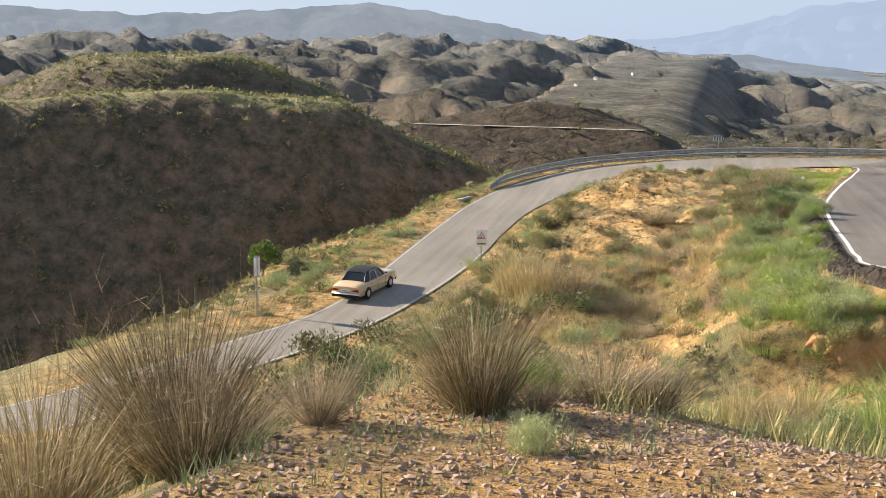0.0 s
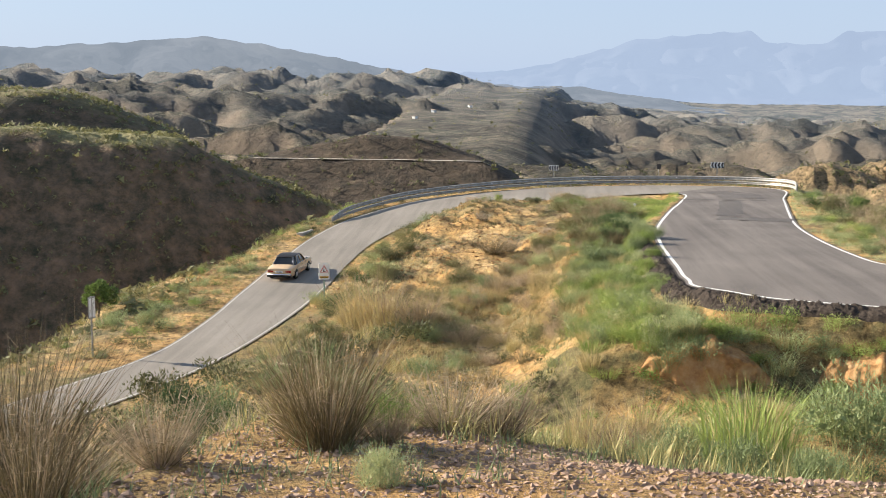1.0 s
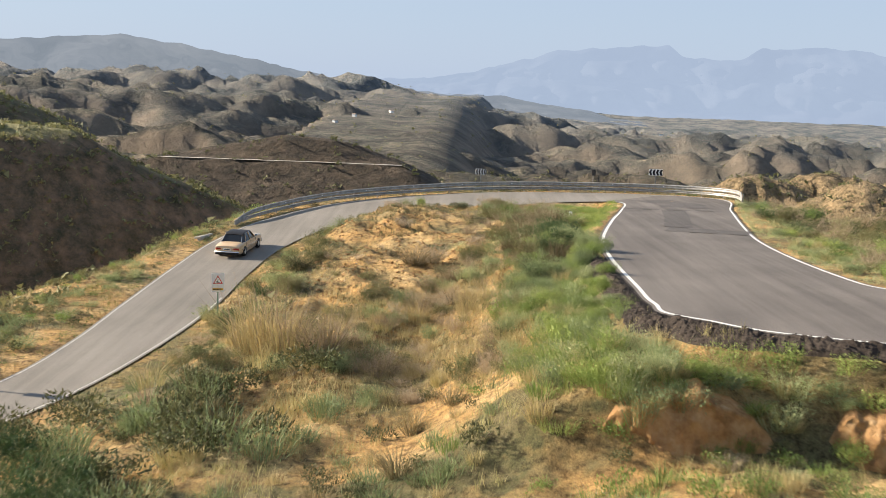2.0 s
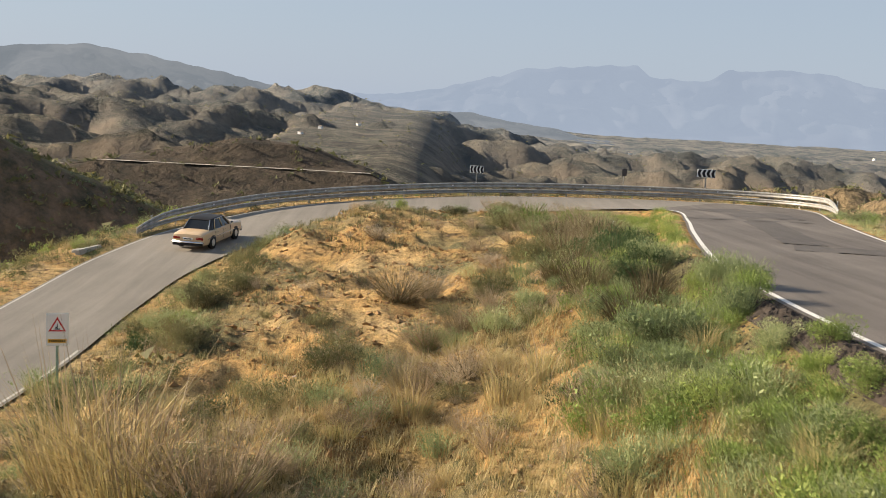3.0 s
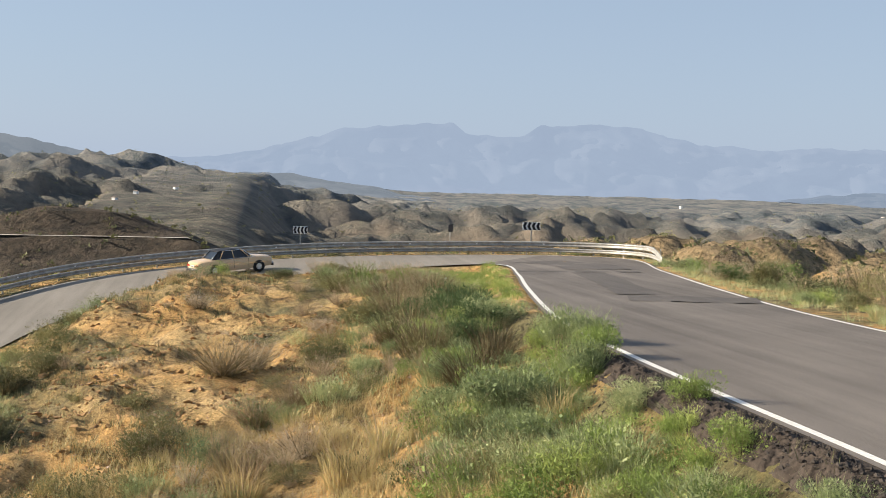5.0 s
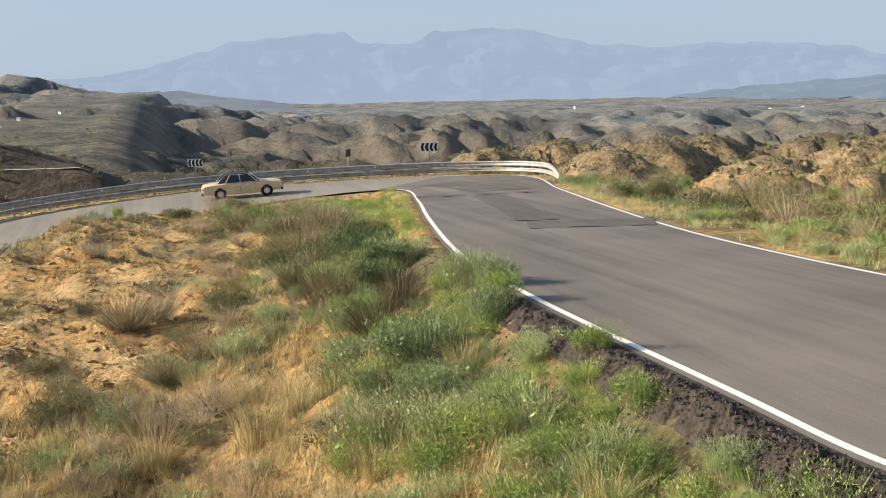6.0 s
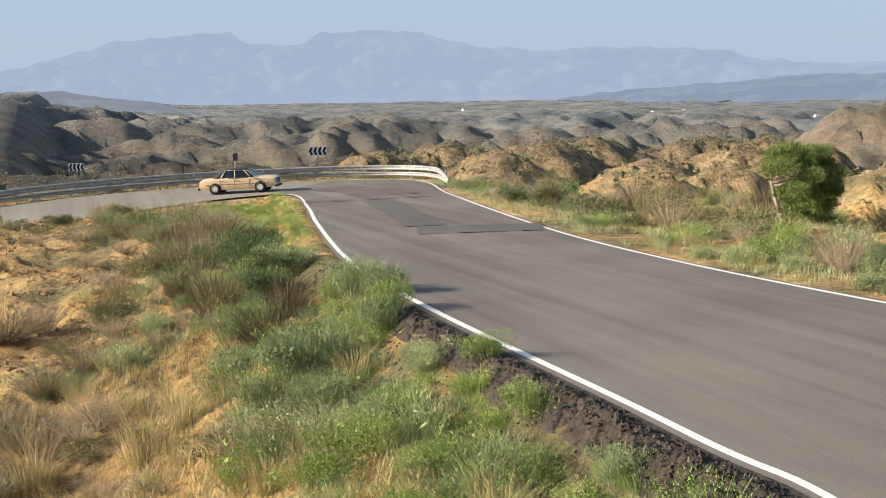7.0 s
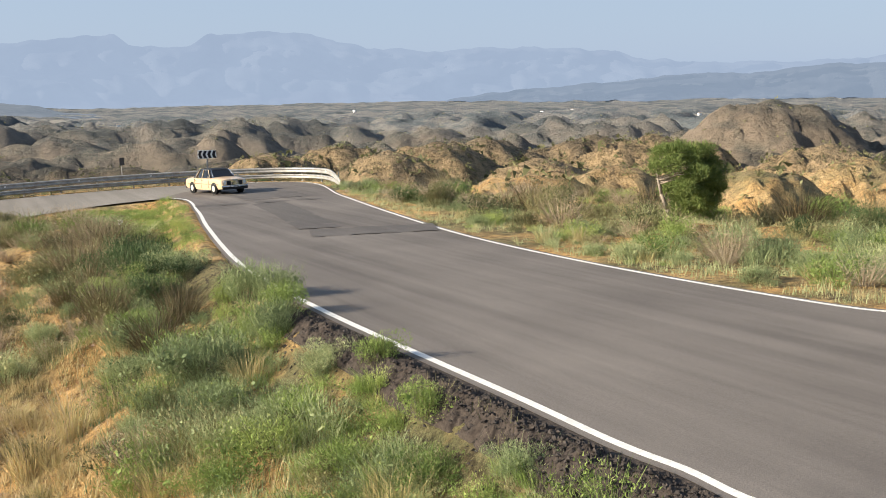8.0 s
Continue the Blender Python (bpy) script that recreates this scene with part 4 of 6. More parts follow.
    for x0, x1 in ((2.42, 2.43), (-2.375, -2.35)):
        bm = bmesh.new()
        box(bm, x0, x1, -0.26, 0.26, 0.43 if x0 > 0 else 0.57, 0.53 if x0 > 0 else 0.68)
        plate = part("number_plate", bm, MAT["white"], t)
        bm = bmesh.new()
        for k in range(6):
            y = -0.2 + k * 0.07
            xa = x1 + 0.002 if x0 > 0 else x0 - 0.004
            box(bm, xa, xa + 0.002, y, y + 0.05, 0.455 if x0 > 0 else 0.595, 0.505 if x0 > 0 else 0.655)
        part("plate_bar", bm, MAT["black"], plate)
    wheels = []
    for x, y in ((1.42, 0.80), (1.42, -0.80), (-1.33, 0.80), (-1.33, -0.80)):
        w = empty("wheel", pose(x, y, 0.32))
        w.parent = t
        sg = 1 if y > 0 else -1
        bm = bmesh.new()
        rod(bm, (0, -0.1, 0), (0, 0.1, 0), 0.32, 0.32, 28)
        bmesh.ops.bevel(bm, geom=[e for e in bm.edges if abs(e.verts[0].co.y - e.verts[1].co.y) < 1e-4], offset=0.03, segments=2, affect="EDGES")
        part("tyre", bm, rubber, w, "black rubber tyre", True)
        bm = bmesh.new()
        rod(bm, (0, sg * 0.06, 0), (0, sg * 0.112, 0), 0.205, 0.17, 24)
        part("rim", bm, hub, w, "bright metal hubcap")
        for k in range(8):
            a = k * math.pi / 4
            bm = bmesh.new()
            rod(bm, (math.cos(a) * 0.13, sg * 0.108, math.sin(a) * 0.13), (math.cos(a) * 0.13, sg * 0.116, math.sin(a) * 0.13), 0.018, 0.018, 8)
            part("vent_hole", bm, dark, w)
        wheels.append((w, x, y))
    return t, wheels


CAR, WHEELS = car()
CAR.scale = (0.89, 0.89, 0.89)


# ---- plants ----
def blades(n, tall, spread, width, bend, rng, base=0.12, low=0.5):
    """Stalks that fan out from a root: arrays of places and triangles."""
    a = rng.uniform(0, 2 * math.pi, n)
    rr = np.sqrt(rng.uniform(0, 1, n))
    bx, by = np.cos(a) * rr * base, np.sin(a) * rr * base
    a2 = a + rng.normal(0, 0.5, n)
    h = tall * rng.uniform(low, 1.0, n)
    out = spread * rr * rng.uniform(0.6, 1.1, n)
    tx, ty = bx + np.cos(a2) * out, by + np.sin(a2) * out
    mx, my = bx + (tx - bx) * (0.5 - bend * 0.25), by + (ty - by) * (0.5 - bend * 0.25)
    w = width * rng.uniform(0.6, 1.2, n)
    side = rng.uniform(0, math.pi, n)
    sx, sy = np.cos(side) * w, np.sin(side) * w
    z0, zm = np.full(n, -0.05), h * (0.52 + 0.1 * bend)
    v = np.stack([np.stack([bx - sx, by - sy, z0], -1), np.stack([bx + sx, by + sy, z0], -1), np.stack([mx + sx * 0.8, my + sy * 0.8, zm], -1),
                  np.stack([mx - sx * 0.8, my - sy * 0.8, zm], -1), np.stack([tx, ty, h], -1)], 1)
    f = np.array([[0, 1, 2], [0, 2, 3], [3, 2, 4]])
    faces = (np.arange(n)[:, None, None] * 5 + f[None]).reshape(-1, 3)
    return v.reshape(-1, 3), faces


def leaves(n, rx, rz, size, rng, lumps=7, up=0.5, slim=0.5, heart=240):
    """Small leaves in uneven clumps."""
    cx = np.stack([rng.normal(0, 0.45, lumps) * rx, rng.normal(0, 0.45, lumps) * rx, rng.uniform(0.3, 0.85, lumps) * rz], -1)
    cr = rng.uniform(0.3, 0.6, lumps)
    k = rng.integers(0, lumps, n)
    d = rng.normal(0, 1, (n, 3))
    d /= np.linalg.norm(d, axis=1, keepdims=True)
    c = cx[k] + d * (cr[k] * rng.uniform(0.55, 1.0, n) ** 0.5)[:, None] * np.array([rx, rx, rz * 0.75])
    c[:, 2] = np.abs(c[:, 2])
    t = d * 0.7 + rng.normal(0, 0.5, (n, 3)) + np.array([0, 0, up])
    t /= np.linalg.norm(t, axis=1, keepdims=True)
    s = np.cross(t, rng.normal(0, 1, (n, 3)))
    s /= np.linalg.norm(s, axis=1, keepdims=True) + 1e-9
    L = size * rng.uniform(0.6, 1.3, n)[:, None]
    w = s * L * slim * 0.5
    v = np.stack([c - t * L * 0.5 - w, c - t * L * 0.5 + w, c + t * L * 0.6], 1)
    f = np.array([[0, 1, 2], [0, 2, 3]])
    outer = (v.reshape(-1, 3), np.arange(3 * n).reshape(-1, 3))
    if not heart:
        return outer
    # a dense heart of larger leaves that keeps the light out
    k = rng.integers(0, lumps, heart)
    d = rng.normal(0, 1, (heart, 3))
    d /= np.linalg.norm(d, axis=1, keepdims=True)
    c = cx[k] * np.array([1, 1, 0.9]) + d * (cr[k] * rng.uniform(0.05, 0.5, heart))[:, None] * np.array([rx, rx, rz * 0.75])
    c[:, 2] = np.abs(c[:, 2])
    s, t = rng.normal(0, 1, (heart, 3)), rng.normal(0, 1, (heart, 3))
    v = np.stack([c - s * 0.018, c + t * 0.015, c + s * 0.018, c - t * 0.015], 1)
    return join(outer, (v.reshape(-1, 3), (np.arange(heart)[:, None, None] * 4 + f[None]).reshape(-1, 3)))


def join(*pairs):
    V, F, o = [], [], 0
    for v, f in pairs:
        V.append(v)
        F.append(f + o)
        o += len(v)
    return np.vstack(V), np.vstack(F)


def twigs(n, tall, spread, width, rng):
    """Bare forking twigs."""
    v, f = blades(n, tall, spread, width, -0.3, rng, 0.1, 0.4)
    tips = v.reshape(-1, 5, 3)
    m = 3 * n
    i = rng.integers(0, n, m)
    q = rng.uniform(0.35, 0.95, m)[:, None]
    a = tips[i, 0] * (1 - q) + tips[i, 4] * q
    d = np.stack([rng.normal(0, 1, m), rng.normal(0, 1, m), rng.uniform(-0.1, 1.2, m)], -1)
    d /= np.linalg.norm(d, axis=1, keepdims=True)
    b = a + d * rng.uniform(0.12, 0.32, m)[:, None] * tall
    s = np.cross(d, rng.normal(0, 1, (m, 3)))
    s = s / (np.linalg.norm(s, axis=1, keepdims=True) + 1e-9) * width * 0.6
    v2 = np.stack([a - s, a + s, b], 1).reshape(-1, 3)
    return join((v, f), (v2, np.arange(3 * m).reshape(-1, 3)))


PLANTS, RICH = {}, {}


def plant_kinds():
    """Small plants as one light mesh; large ones, that stand alone, in two parts."""
    rng = np.random.default_rng(21)

    def rich(kind, k, *parts):
        RICH[(kind, k)] = [(name, quick_mesh(name, *shape, MAT[mat], False)) for name, shape, mat in parts]

    for k in range(4):
        rich("broom", k, ("main_growth", blades(430, 1.3, 1.0, 0.0044, 0.3, rng, 0.22, 0.3), "broom"), ("dead_growth", twigs(70, 1.25, 1.0, 0.0042, rng), "dry"))
        rich("dry", k, ("twig_tangle", twigs(190, 0.8, 0.75, 0.0048, rng), "dry"), ("dark_tangle", twigs(80, 0.7, 0.7, 0.0050, rng), "broom"))
        rich("straw", k, ("main_growth", blades(230, 0.6, 0.45, 0.0038, 0.9, rng, 0.18, 0.3), "straw"), ("dead_growth", blades(26, 0.85, 0.5, 0.0036, 0.2, rng, 0.14, 0.6), "dry"))
        rich("olive", k, ("foliage", leaves(3800, 0.5, 0.6, 0.044, rng, 13, 0.8, 0.30, 320), "olive"), ("core", blades(180, 0.78, 0.5, 0.004, 0.4, rng, 0.25, 0.5), "broom"))
        rich("sage", k, ("foliage", leaves(4600, 0.5, 0.58, 0.046, rng, 21, 1.2, 0.20, 380), "sage"), ("core", blades(220, 0.8, 0.6, 0.0036, 0.5, rng, 0.36, 0.25), "sage"))
        rich("green", k, ("foliage", leaves(4200, 0.5, 0.65, 0.042, rng, 18, 1.1, 0.32, 340), "green"), ("core", blades(160, 0.85, 0.5, 0.004, 0.3, rng, 0.28, 0.4), "olive"))
        rich("deep", k, ("foliage", leaves(4000, 0.52, 0.62, 0.046, rng, 16, 1.2, 0.24, 520), "deep"), ("core", blades(120, 0.78, 0.5, 0.004, 0.4, rng, 0.28, 0.4), "olive"))
        rich("grass", k, ("main_growth", blades(560, 0.5, 0.5, 0.0042, 0.9, rng, 0.36, 0.3), "green"), ("dead_growth", blades(60, 0.55, 0.5, 0.004, 0.6, rng, 0.3, 0.4), "straw"))
        for kind, shape in (("broom", blades(330, 1.2, 0.8, 0.0062, 0.5, rng, 0.26, 0.3)), ("dry", twigs(110, 0.8, 0.75, 0.006, rng)), ("straw", blades(190, 0.6, 0.5, 0.0048, 0.9, rng, 0.22, 0.3)),
                            ("olive", join(leaves(600, 0.5, 0.58, 0.062, rng, 12, 0.8, 0.34, 110), blades(60, 0.75, 0.5, 0.005, 0.4, rng, 0.25, 0.5))),
                            ("sage", join(blades(210, 0.74, 0.58, 0.0045, 0.5, rng, 0.36, 0.25), leaves(600, 0.5, 0.56, 0.058, rng, 15, 1.4, 0.22, 110))),
                            ("green", join(leaves(600, 0.5, 0.62, 0.058, rng, 14, 1.2, 0.34, 110), blades(70, 0.85, 0.5, 0.005, 0.3, rng, 0.28, 0.4))),
                            ("grass", blades(220, 0.5, 0.5, 0.0055, 0.9, rng, 0.38, 0.3))):
            PLANTS[(kind, k)] = quick_mesh(kind + "_plant", *shape, MAT["green" if kind == "grass" else kind], False)
        for kind, shape in (("broom", blades(170, 1.2, 0.8, 0.009, 0.5, rng, 0.26, 0.3)), ("dry", twigs(45, 0.8, 0.75, 0.009, rng)), ("straw", blades(110, 0.6, 0.5, 0.0065, 0.9, rng, 0.22, 0.3)),
                            ("olive", leaves(300, 0.5, 0.58, 0.10, rng, 10, 0.8, 0.36, 60)), ("sage", join(blades(110, 0.82, 0.64, 0.009, 0.5, rng, 0.36, 0.25), leaves(180, 0.5, 0.54, 0.095, rng, 13, 1.6, 0.26, 50))),
                            ("green", leaves(300, 0.5, 0.62, 0.095, rng, 12, 1.1, 0.40, 60)), ("grass", blades(140, 0.5, 0.5, 0.008, 0.9, rng, 0.38, 0.3))):
            SHAPES[(kind, k)] = shape


SHAPES = {}
plant_kinds()
WORDS = {
    "broom": ("broom_bush", "tall brown-olive broom with thin upright stalks", "bush", "broom bushes on the slope"),
    "dry": ("dry_bush", "leafless pale brown bush of tangled twigs", "bush", "dead twiggy bushes"),
    "straw": ("straw_tuft", "tuft of straw-coloured dry grass", "grass tuft", "dry grass tufts"),
    "olive": ("scrub_bush", "low dull olive scrub on ochre soil", "bush", "scrub bushes on the knoll"),
    "sage": ("sage_bush", "soft grey-green sage bush", "bush", "sage bushes"),
    "green": ("green_bush", "fresh green leafy bush by the road", "bush", "green bushes by the road"),
    "deep": ("dark_bush", "dense dark green bush among the sage", "bush", "dark green bushes"),
    "grass": ("grass_clump", "clump of fresh green grass", "grass clump", "green grass clumps"),
}
COUNT = [0]


def plant(kind, x, y, size, tall=1.0, rng=RNG, z=None, large=False):
    name, label, cat, group = WORDS[kind]
    COUNT[0] += 1
    k = COUNT[0] % 4
    m = pose(x, y, (ground_z(x, y) if z is None else z) - 0.02, rng.uniform(-6, 6), rng.uniform(-6, 6), rng.uniform(0, 360)) @ Matrix.Diagonal((size, size, size * tall, 1))
    if not large:
        ob = new(name, PLANTS[(kind, k)])
        ob.matrix_basis = m
        return tagged(ob, label, cat, group)
    ob = empty(name, m)
    for pname, me in RICH[(kind, k)]:
        new(pname, me).parent = ob
    return tagged(ob, label, cat, group)


# plants that can be told apart, area by area: kind, place, size and relative height
def plant_all(table):
    for kind, x, y, size, tall in table:
        plant(kind, x, y, size, tall, large=True)


# the spoil heap
plant_all((("broom", -2.6, -21.7, 1.4, 1.2), ("broom", -3, -21.3, 1.3, 1.25), ("broom", -2.4, -22.3, 1, 1), ("broom", -3.4, -20.6, 1.2, 1.1), ("broom", -4.2, -21.4, 1.6, 1.2), ("dry", -0.6, -23.2, 0.8, 1.1),
           ("broom", -1.5, -23, 0.75, 0.9), ("broom", -1.2, -24.2, 0.9, 0.9), ("broom", -2.4, -24.6, 1.2, 1), ("broom", 0.5, -21.9, 0.95, 1.05), ("broom", 0.25, -21.5, 0.85, 1), ("dry", 0.95, -21.4, 0.7, 0.8),
           ("dry", 1.4, -19.9, 1.2, 0.85), ("dry", 1.9, -19.5, 1.1, 0.9), ("green", 0.75, -20.3, 0.7, 0.8), ("straw", 2.9, -17, 1.2, 0.9), ("dry", 3.3, -17.5, 0.9, 0.6), ("straw", 3.7, -16.6, 1.3, 1),
           ("grass", 4.9, -17.8, 1.4, 1.7), ("sage", 6.6, -16.2, 1.6, 0.9), ("green", 7.6, -16.5, 1, 0.9), ("sage", 4.4, -20, 0.7, 1),))
# the spoil heap
plant_all((("sage", 5.1, -20.5, 0.6, 1.1), ("sage", 1.3, -23.6, 0.45, 1.1), ("sage", -3.7, -13.8, 1, 0.9),))
# the hollow and the broken bank
plant_all((("green", 5.2, 3.9, 1, 0.9), ("green", 5.5, 3.3, 0.9, 0.6), ("sage", 6.9, 3.2, 0.9, 0.6), ("green", 8.5, 3, 0.8, 0.6), ("sage", 10.6, 3.1, 0.8, 0.6), ("green", 12.2, 2.9, 0.8, 0.6),
           ("green", 7.4, 3.6, 1.1, 0.8), ("sage", 6.3, 3.5, 1, 0.9), ("dry", 7.6, 1.7, 0.7, 0.9), ("green", 10.6, 2.2, 1, 0.9), ("sage", 12, 1, 1.1, 0.9), ("olive", -5.4, -6, 2.6, 1),
           ("olive", -7, -5, 2.2, 1), ("olive", -4, -9.5, 1.8, 0.9), ("deep", -9.2, 4, 2.2, 0.9), ("deep", -11, 7.5, 2.2, 0.9), ("deep", -7.6, 0.5, 2.2, 0.9),))
# the foot of the knoll
plant_all((("straw", -5.6, 17.6, 4, 1), ("straw", -6.6, 18.4, 3.8, 1), ("straw", -4.9, 16.8, 3.6, 0.9), ("dry", -3.6, 16.2, 2.4, 1.1), ("dry", -1.5, 15.2, 1.8, 0.8), ("dry", 2.3, 13.8, 0.9, 0.8),
           ("straw", 2.1, 21.7, 1.6, 0.9), ("straw", 1.4, 21.3, 2.2, 0.8), ("straw", -0.6, 22.6, 2.2, 0.8),))
# the bank below the high road
plant_all((("sage", 6.7, 23.9, 1, 1.15), ("green", 6.25, 21.7, 0.85, 1.2), ("sage", 5.9, 21.2, 1, 1.1), ("green", 6.3, 16.6, 0.75, 0.95), ("green", 6, 14, 0.8, 0.9), ("sage", 5.8, 17.9, 0.9, 0.8),
           ("green", 4.4, 16, 1.2, 0.7), ("green", 4.9, 14.2, 1.1, 0.7), ("green", 4, 13.6, 1, 0.7), ("green", 5.4, 12.6, 0.9, 0.8), ("sage", 5.9, 11.2, 0.8, 0.8), ("green", 5.5, 10.4, 0.8, 0.8),
           ("sage", 4.4, 20.7, 1.8, 0.8), ("sage", 4.3, 18.8, 1.2, 0.8), ("green", 3.4, 16.1, 1.1, 0.7), ("sage", 3.4, 23.6, 1.2, 0.8), ("dry", 3, 22.1, 1.1, 0.7),))
# the knoll
plant_all((("green", -7.5, 31.2, 0.9, 1), ("sage", -7.2, 29.8, 0.9, 1), ("green", -2.35, 52.9, 0.62, 1.75), ("deep", -8.2, 30.2, 1.1, 0.9), ("deep", -9, 27, 0.9, 0.9), ("deep", -8.8, 24.4, 1.1, 0.8),
           ("olive", -2.8, 25.6, 1.6, 0.7), ("broom", -1.4, 32.1, 1.7, 0.5), ("dry", -0.6, 33, 1.7, 0.8), ("olive", -3.4, 29.4, 1, 0.7), ("olive", -7.5, 33.2, 1.6, 0.7), ("olive", -6.4, 34.4, 1.4, 0.7),
           ("straw", -4.1, 48.1, 1.3, 0.7), ("dry", -2.7, 42.3, 1.2, 0.7), ("olive", 0.4, 51.3, 1.3, 0.6), ("olive", -7, 28.3, 1.6, 0.8), ("sage", -8.1, 31.7, 1.2, 0.9), ("dry", -0.4, 28, 1.8, 0.7),
           ("broom", 0.5, 28.5, 1.3, 0.6), ("olive", 1.4, 32.3, 1.5, 0.7), ("dry", 0.7, 24.5, 1.6, 0.7),))
# the green side of the knoll; some deep bushes stand in for the crest's shade
plant_all((("deep", 6.3, 32.6, 1, 0.9), ("deep", 3.6, 24, 0.9, 0.8), ("deep", 5, 27.6, 0.9, 0.9), ("sage", 5.9, 31.4, 1.5, 1), ("green", 4.8, 31, 1, 1.1), ("broom", 4.6, 38.5, 1.3, 0.85),
           ("broom", 4.2, 42, 1.3, 0.8), ("broom", 3.6, 47.5, 1.3, 0.8), ("sage", 6.35, 24.6, 1.15, 1.15), ("green", 6, 25.6, 0.7, 1.2), ("olive", 2.6, 54.5, 1.4, 0.6), ("dry", 5.8, 53.5, 1.6, 0.8),
           ("olive", 2.5, 44.4, 1.6, 0.7), ("dry", 5.2, 42.3, 1.9, 0.9), ("broom", 3.8, 35.6, 1.6, 0.7), ("deep", 5.4, 33.4, 1.9, 1), ("deep", 4.9, 29, 1.4, 0.9), ("deep", 6, 31, 1.3, 0.8),
           ("deep", 5.6, 36.2, 1.7, 1), ("deep", 5, 31.6, 1.6, 1), ("deep", 4.4, 34.4, 1.6, 1), ("sage", 2.3, 29.7, 1, 0.9),))
# the green side of the knoll
plant_all((("green", 3.8, 31.4, 1.3, 0.8), ("green", 4.1, 26.4, 1.2, 0.7), ("olive", 2.9, 36, 1.7, 0.7),))
# the verge of the high road
plant_all((("deep", 28, 30.4, 1.5, 0.9), ("sage", 18.3, 30.2, 1, 0.8), ("green", 26.8, 29, 1.5, 0.9), ("sage", 18.7, 21.8, 1.3, 0.9), ("sage", 17.8, 19.7, 1.1, 0.9), ("sage", 18.3, 19.2, 1.2, 0.9),
           ("sage", 19.3, 19, 1.3, 0.9), ("sage", 15.9, 24, 0.95, 0.8), ("sage", 16.3, 22.6, 0.6, 0.9), ("dry", 17.7, 22.6, 1.4, 1), ("deep", 26.7, 27.1, 1.5, 0.9), ("green", 22.3, 23.8, 0.8, 0.9),
           ("deep", 24.3, 27.4, 1.1, 0.9), ("straw", 16, 28.7, 1, 0.9), ("straw", 16.9, 28.3, 1, 0.9), ("sage", 15.7, 19.1, 0.7, 0.9), ("sage", 15.6, 25.4, 0.7, 0.8),))
# round the pine
plant_all((("deep", 19, 46, 1.3, 0.9), ("deep", 21.5, 48, 1.4, 0.9), ("deep", 26.4, 36.4, 1.2, 0.9), ("green", 22.6, 36.8, 0.9, 0.75), ("green", 20.8, 37, 0.8, 0.7), ("green", 27.5, 36, 1.3, 0.8),
           ("olive", 28.6, 33.5, 2, 1), ("olive", 19.6, 44, 1.6, 1), ("olive", 20.6, 42.6, 1.2, 1), ("deep", 22.2, 48.1, 1.3, 0.9), ("green", 27.3, 43.4, 1, 0.9), ("green", 28.8, 43.9, 1, 0.9),
           ("olive", 20.9, 33.6, 1.2, 0.8), ("olive", 18.2, 33.9, 1, 0.8), ("sage", 16.8, 34.6, 0.8, 0.8), ("broom", 19.5, 33.6, 0.9, 0.6), ("green", 26.2, 34.6, 1.2, 0.9),))


def scatter(count, kinds, x0, x1, y0, y1, smin, smax, seed, edge=0.5, stuff=""):
    """Plants strewn over a stretch of ground; with stuff, as one mass that nobody could count."""
    rng = np.random.default_rng(seed)
    made, mass = 0, {}
    xs, ys = rng.uniform(x0, x1, count * 6), rng.uniform(y0, y1, count * 6)
    zs, ds = height(xs, ys)
    for x, y, z, d in zip(xs, ys, zs, ds):
        if made >= count or d < edge or math.hypot(x - 23.6, y - 33.2) < 2.6:
            continue
        kind = kinds[rng.integers(0, len(kinds))]
        size, tall = float(rng.uniform(smin, smax)), float(rng.uniform(0.6, 1.05))
        made += 1
        if not stuff:
            plant(kind, float(x), float(y), size, tall, rng, float(z))
            continue
        v, f = SHAPES[(kind, made % 4)]
        a = rng.uniform(0, 6.28)
        c, sn = math.cos(a) * size, math.sin(a) * size
        w = np.stack([v[:, 0] * c - v[:, 1] * sn + x, v[:, 0] * sn + v[:, 1] * c + y, v[:, 2] * size * tall + z - 0.02], -1)
        mass.setdefault(kind, []).append((w, f))
    for kind, lot in mass.items():
        ob = new(WORDS[kind][0] + "_mass", quick_mesh(kind + "_mass", *join(*lot), MAT["green" if kind == "grass" else kind], False))
        tagged(ob, stuff, "scrub", kind="stuff")


scatter(70, ["olive", "olive", "dry", "straw", "dry"], -9.5, 1.5, 14, 56, 0.35, 0.8, 1, 0.8)
scatter(60, ["olive", "sage", "dry", "straw"], -10, 4, 48, 57.5, 0.35, 0.75, 2, 0.7)
scatter(60, ["sage", "olive", "sage", "sage", "broom", "green"], 3.0, 7.2, 24, 46, 0.9, 1.5, 22, 1.9)
scatter(50, ["green", "sage", "sage", "olive", "straw"], 2.6, 6.2, 9, 23, 0.8, 1.3, 23, 1.6)
scatter(80, ["straw", "olive", "straw", "sage"], -25, -16, 12, 50, 0.6, 1.1, 25, 0.8, stuff="dry scrub on the verge above the ravine")
scatter(75, ["dry", "olive", "sage", "dry", "olive"], 0.8, 6, 28, 52, 0.6, 1.25, 3, 0.8)
scatter(70, ["sage", "green", "sage", "grass", "olive"], 2.8, 6.4, 10, 33, 0.4, 0.8, 4, 1.0)
scatter(80, ["green", "sage", "grass", "sage", "straw"], 3, 13.5, 2.8, 11, 0.8, 1.3, 24, 0.9)
scatter(70, ["green", "sage", "grass", "green", "sage"], 4.3, 6.25, 8.5, 25, 0.5, 0.9, 27, 0.75)
scatter(30, ["green", "sage", "grass"], 4.6, 6.1, 8.0, 16, 0.45, 0.75, 30, 0.8)
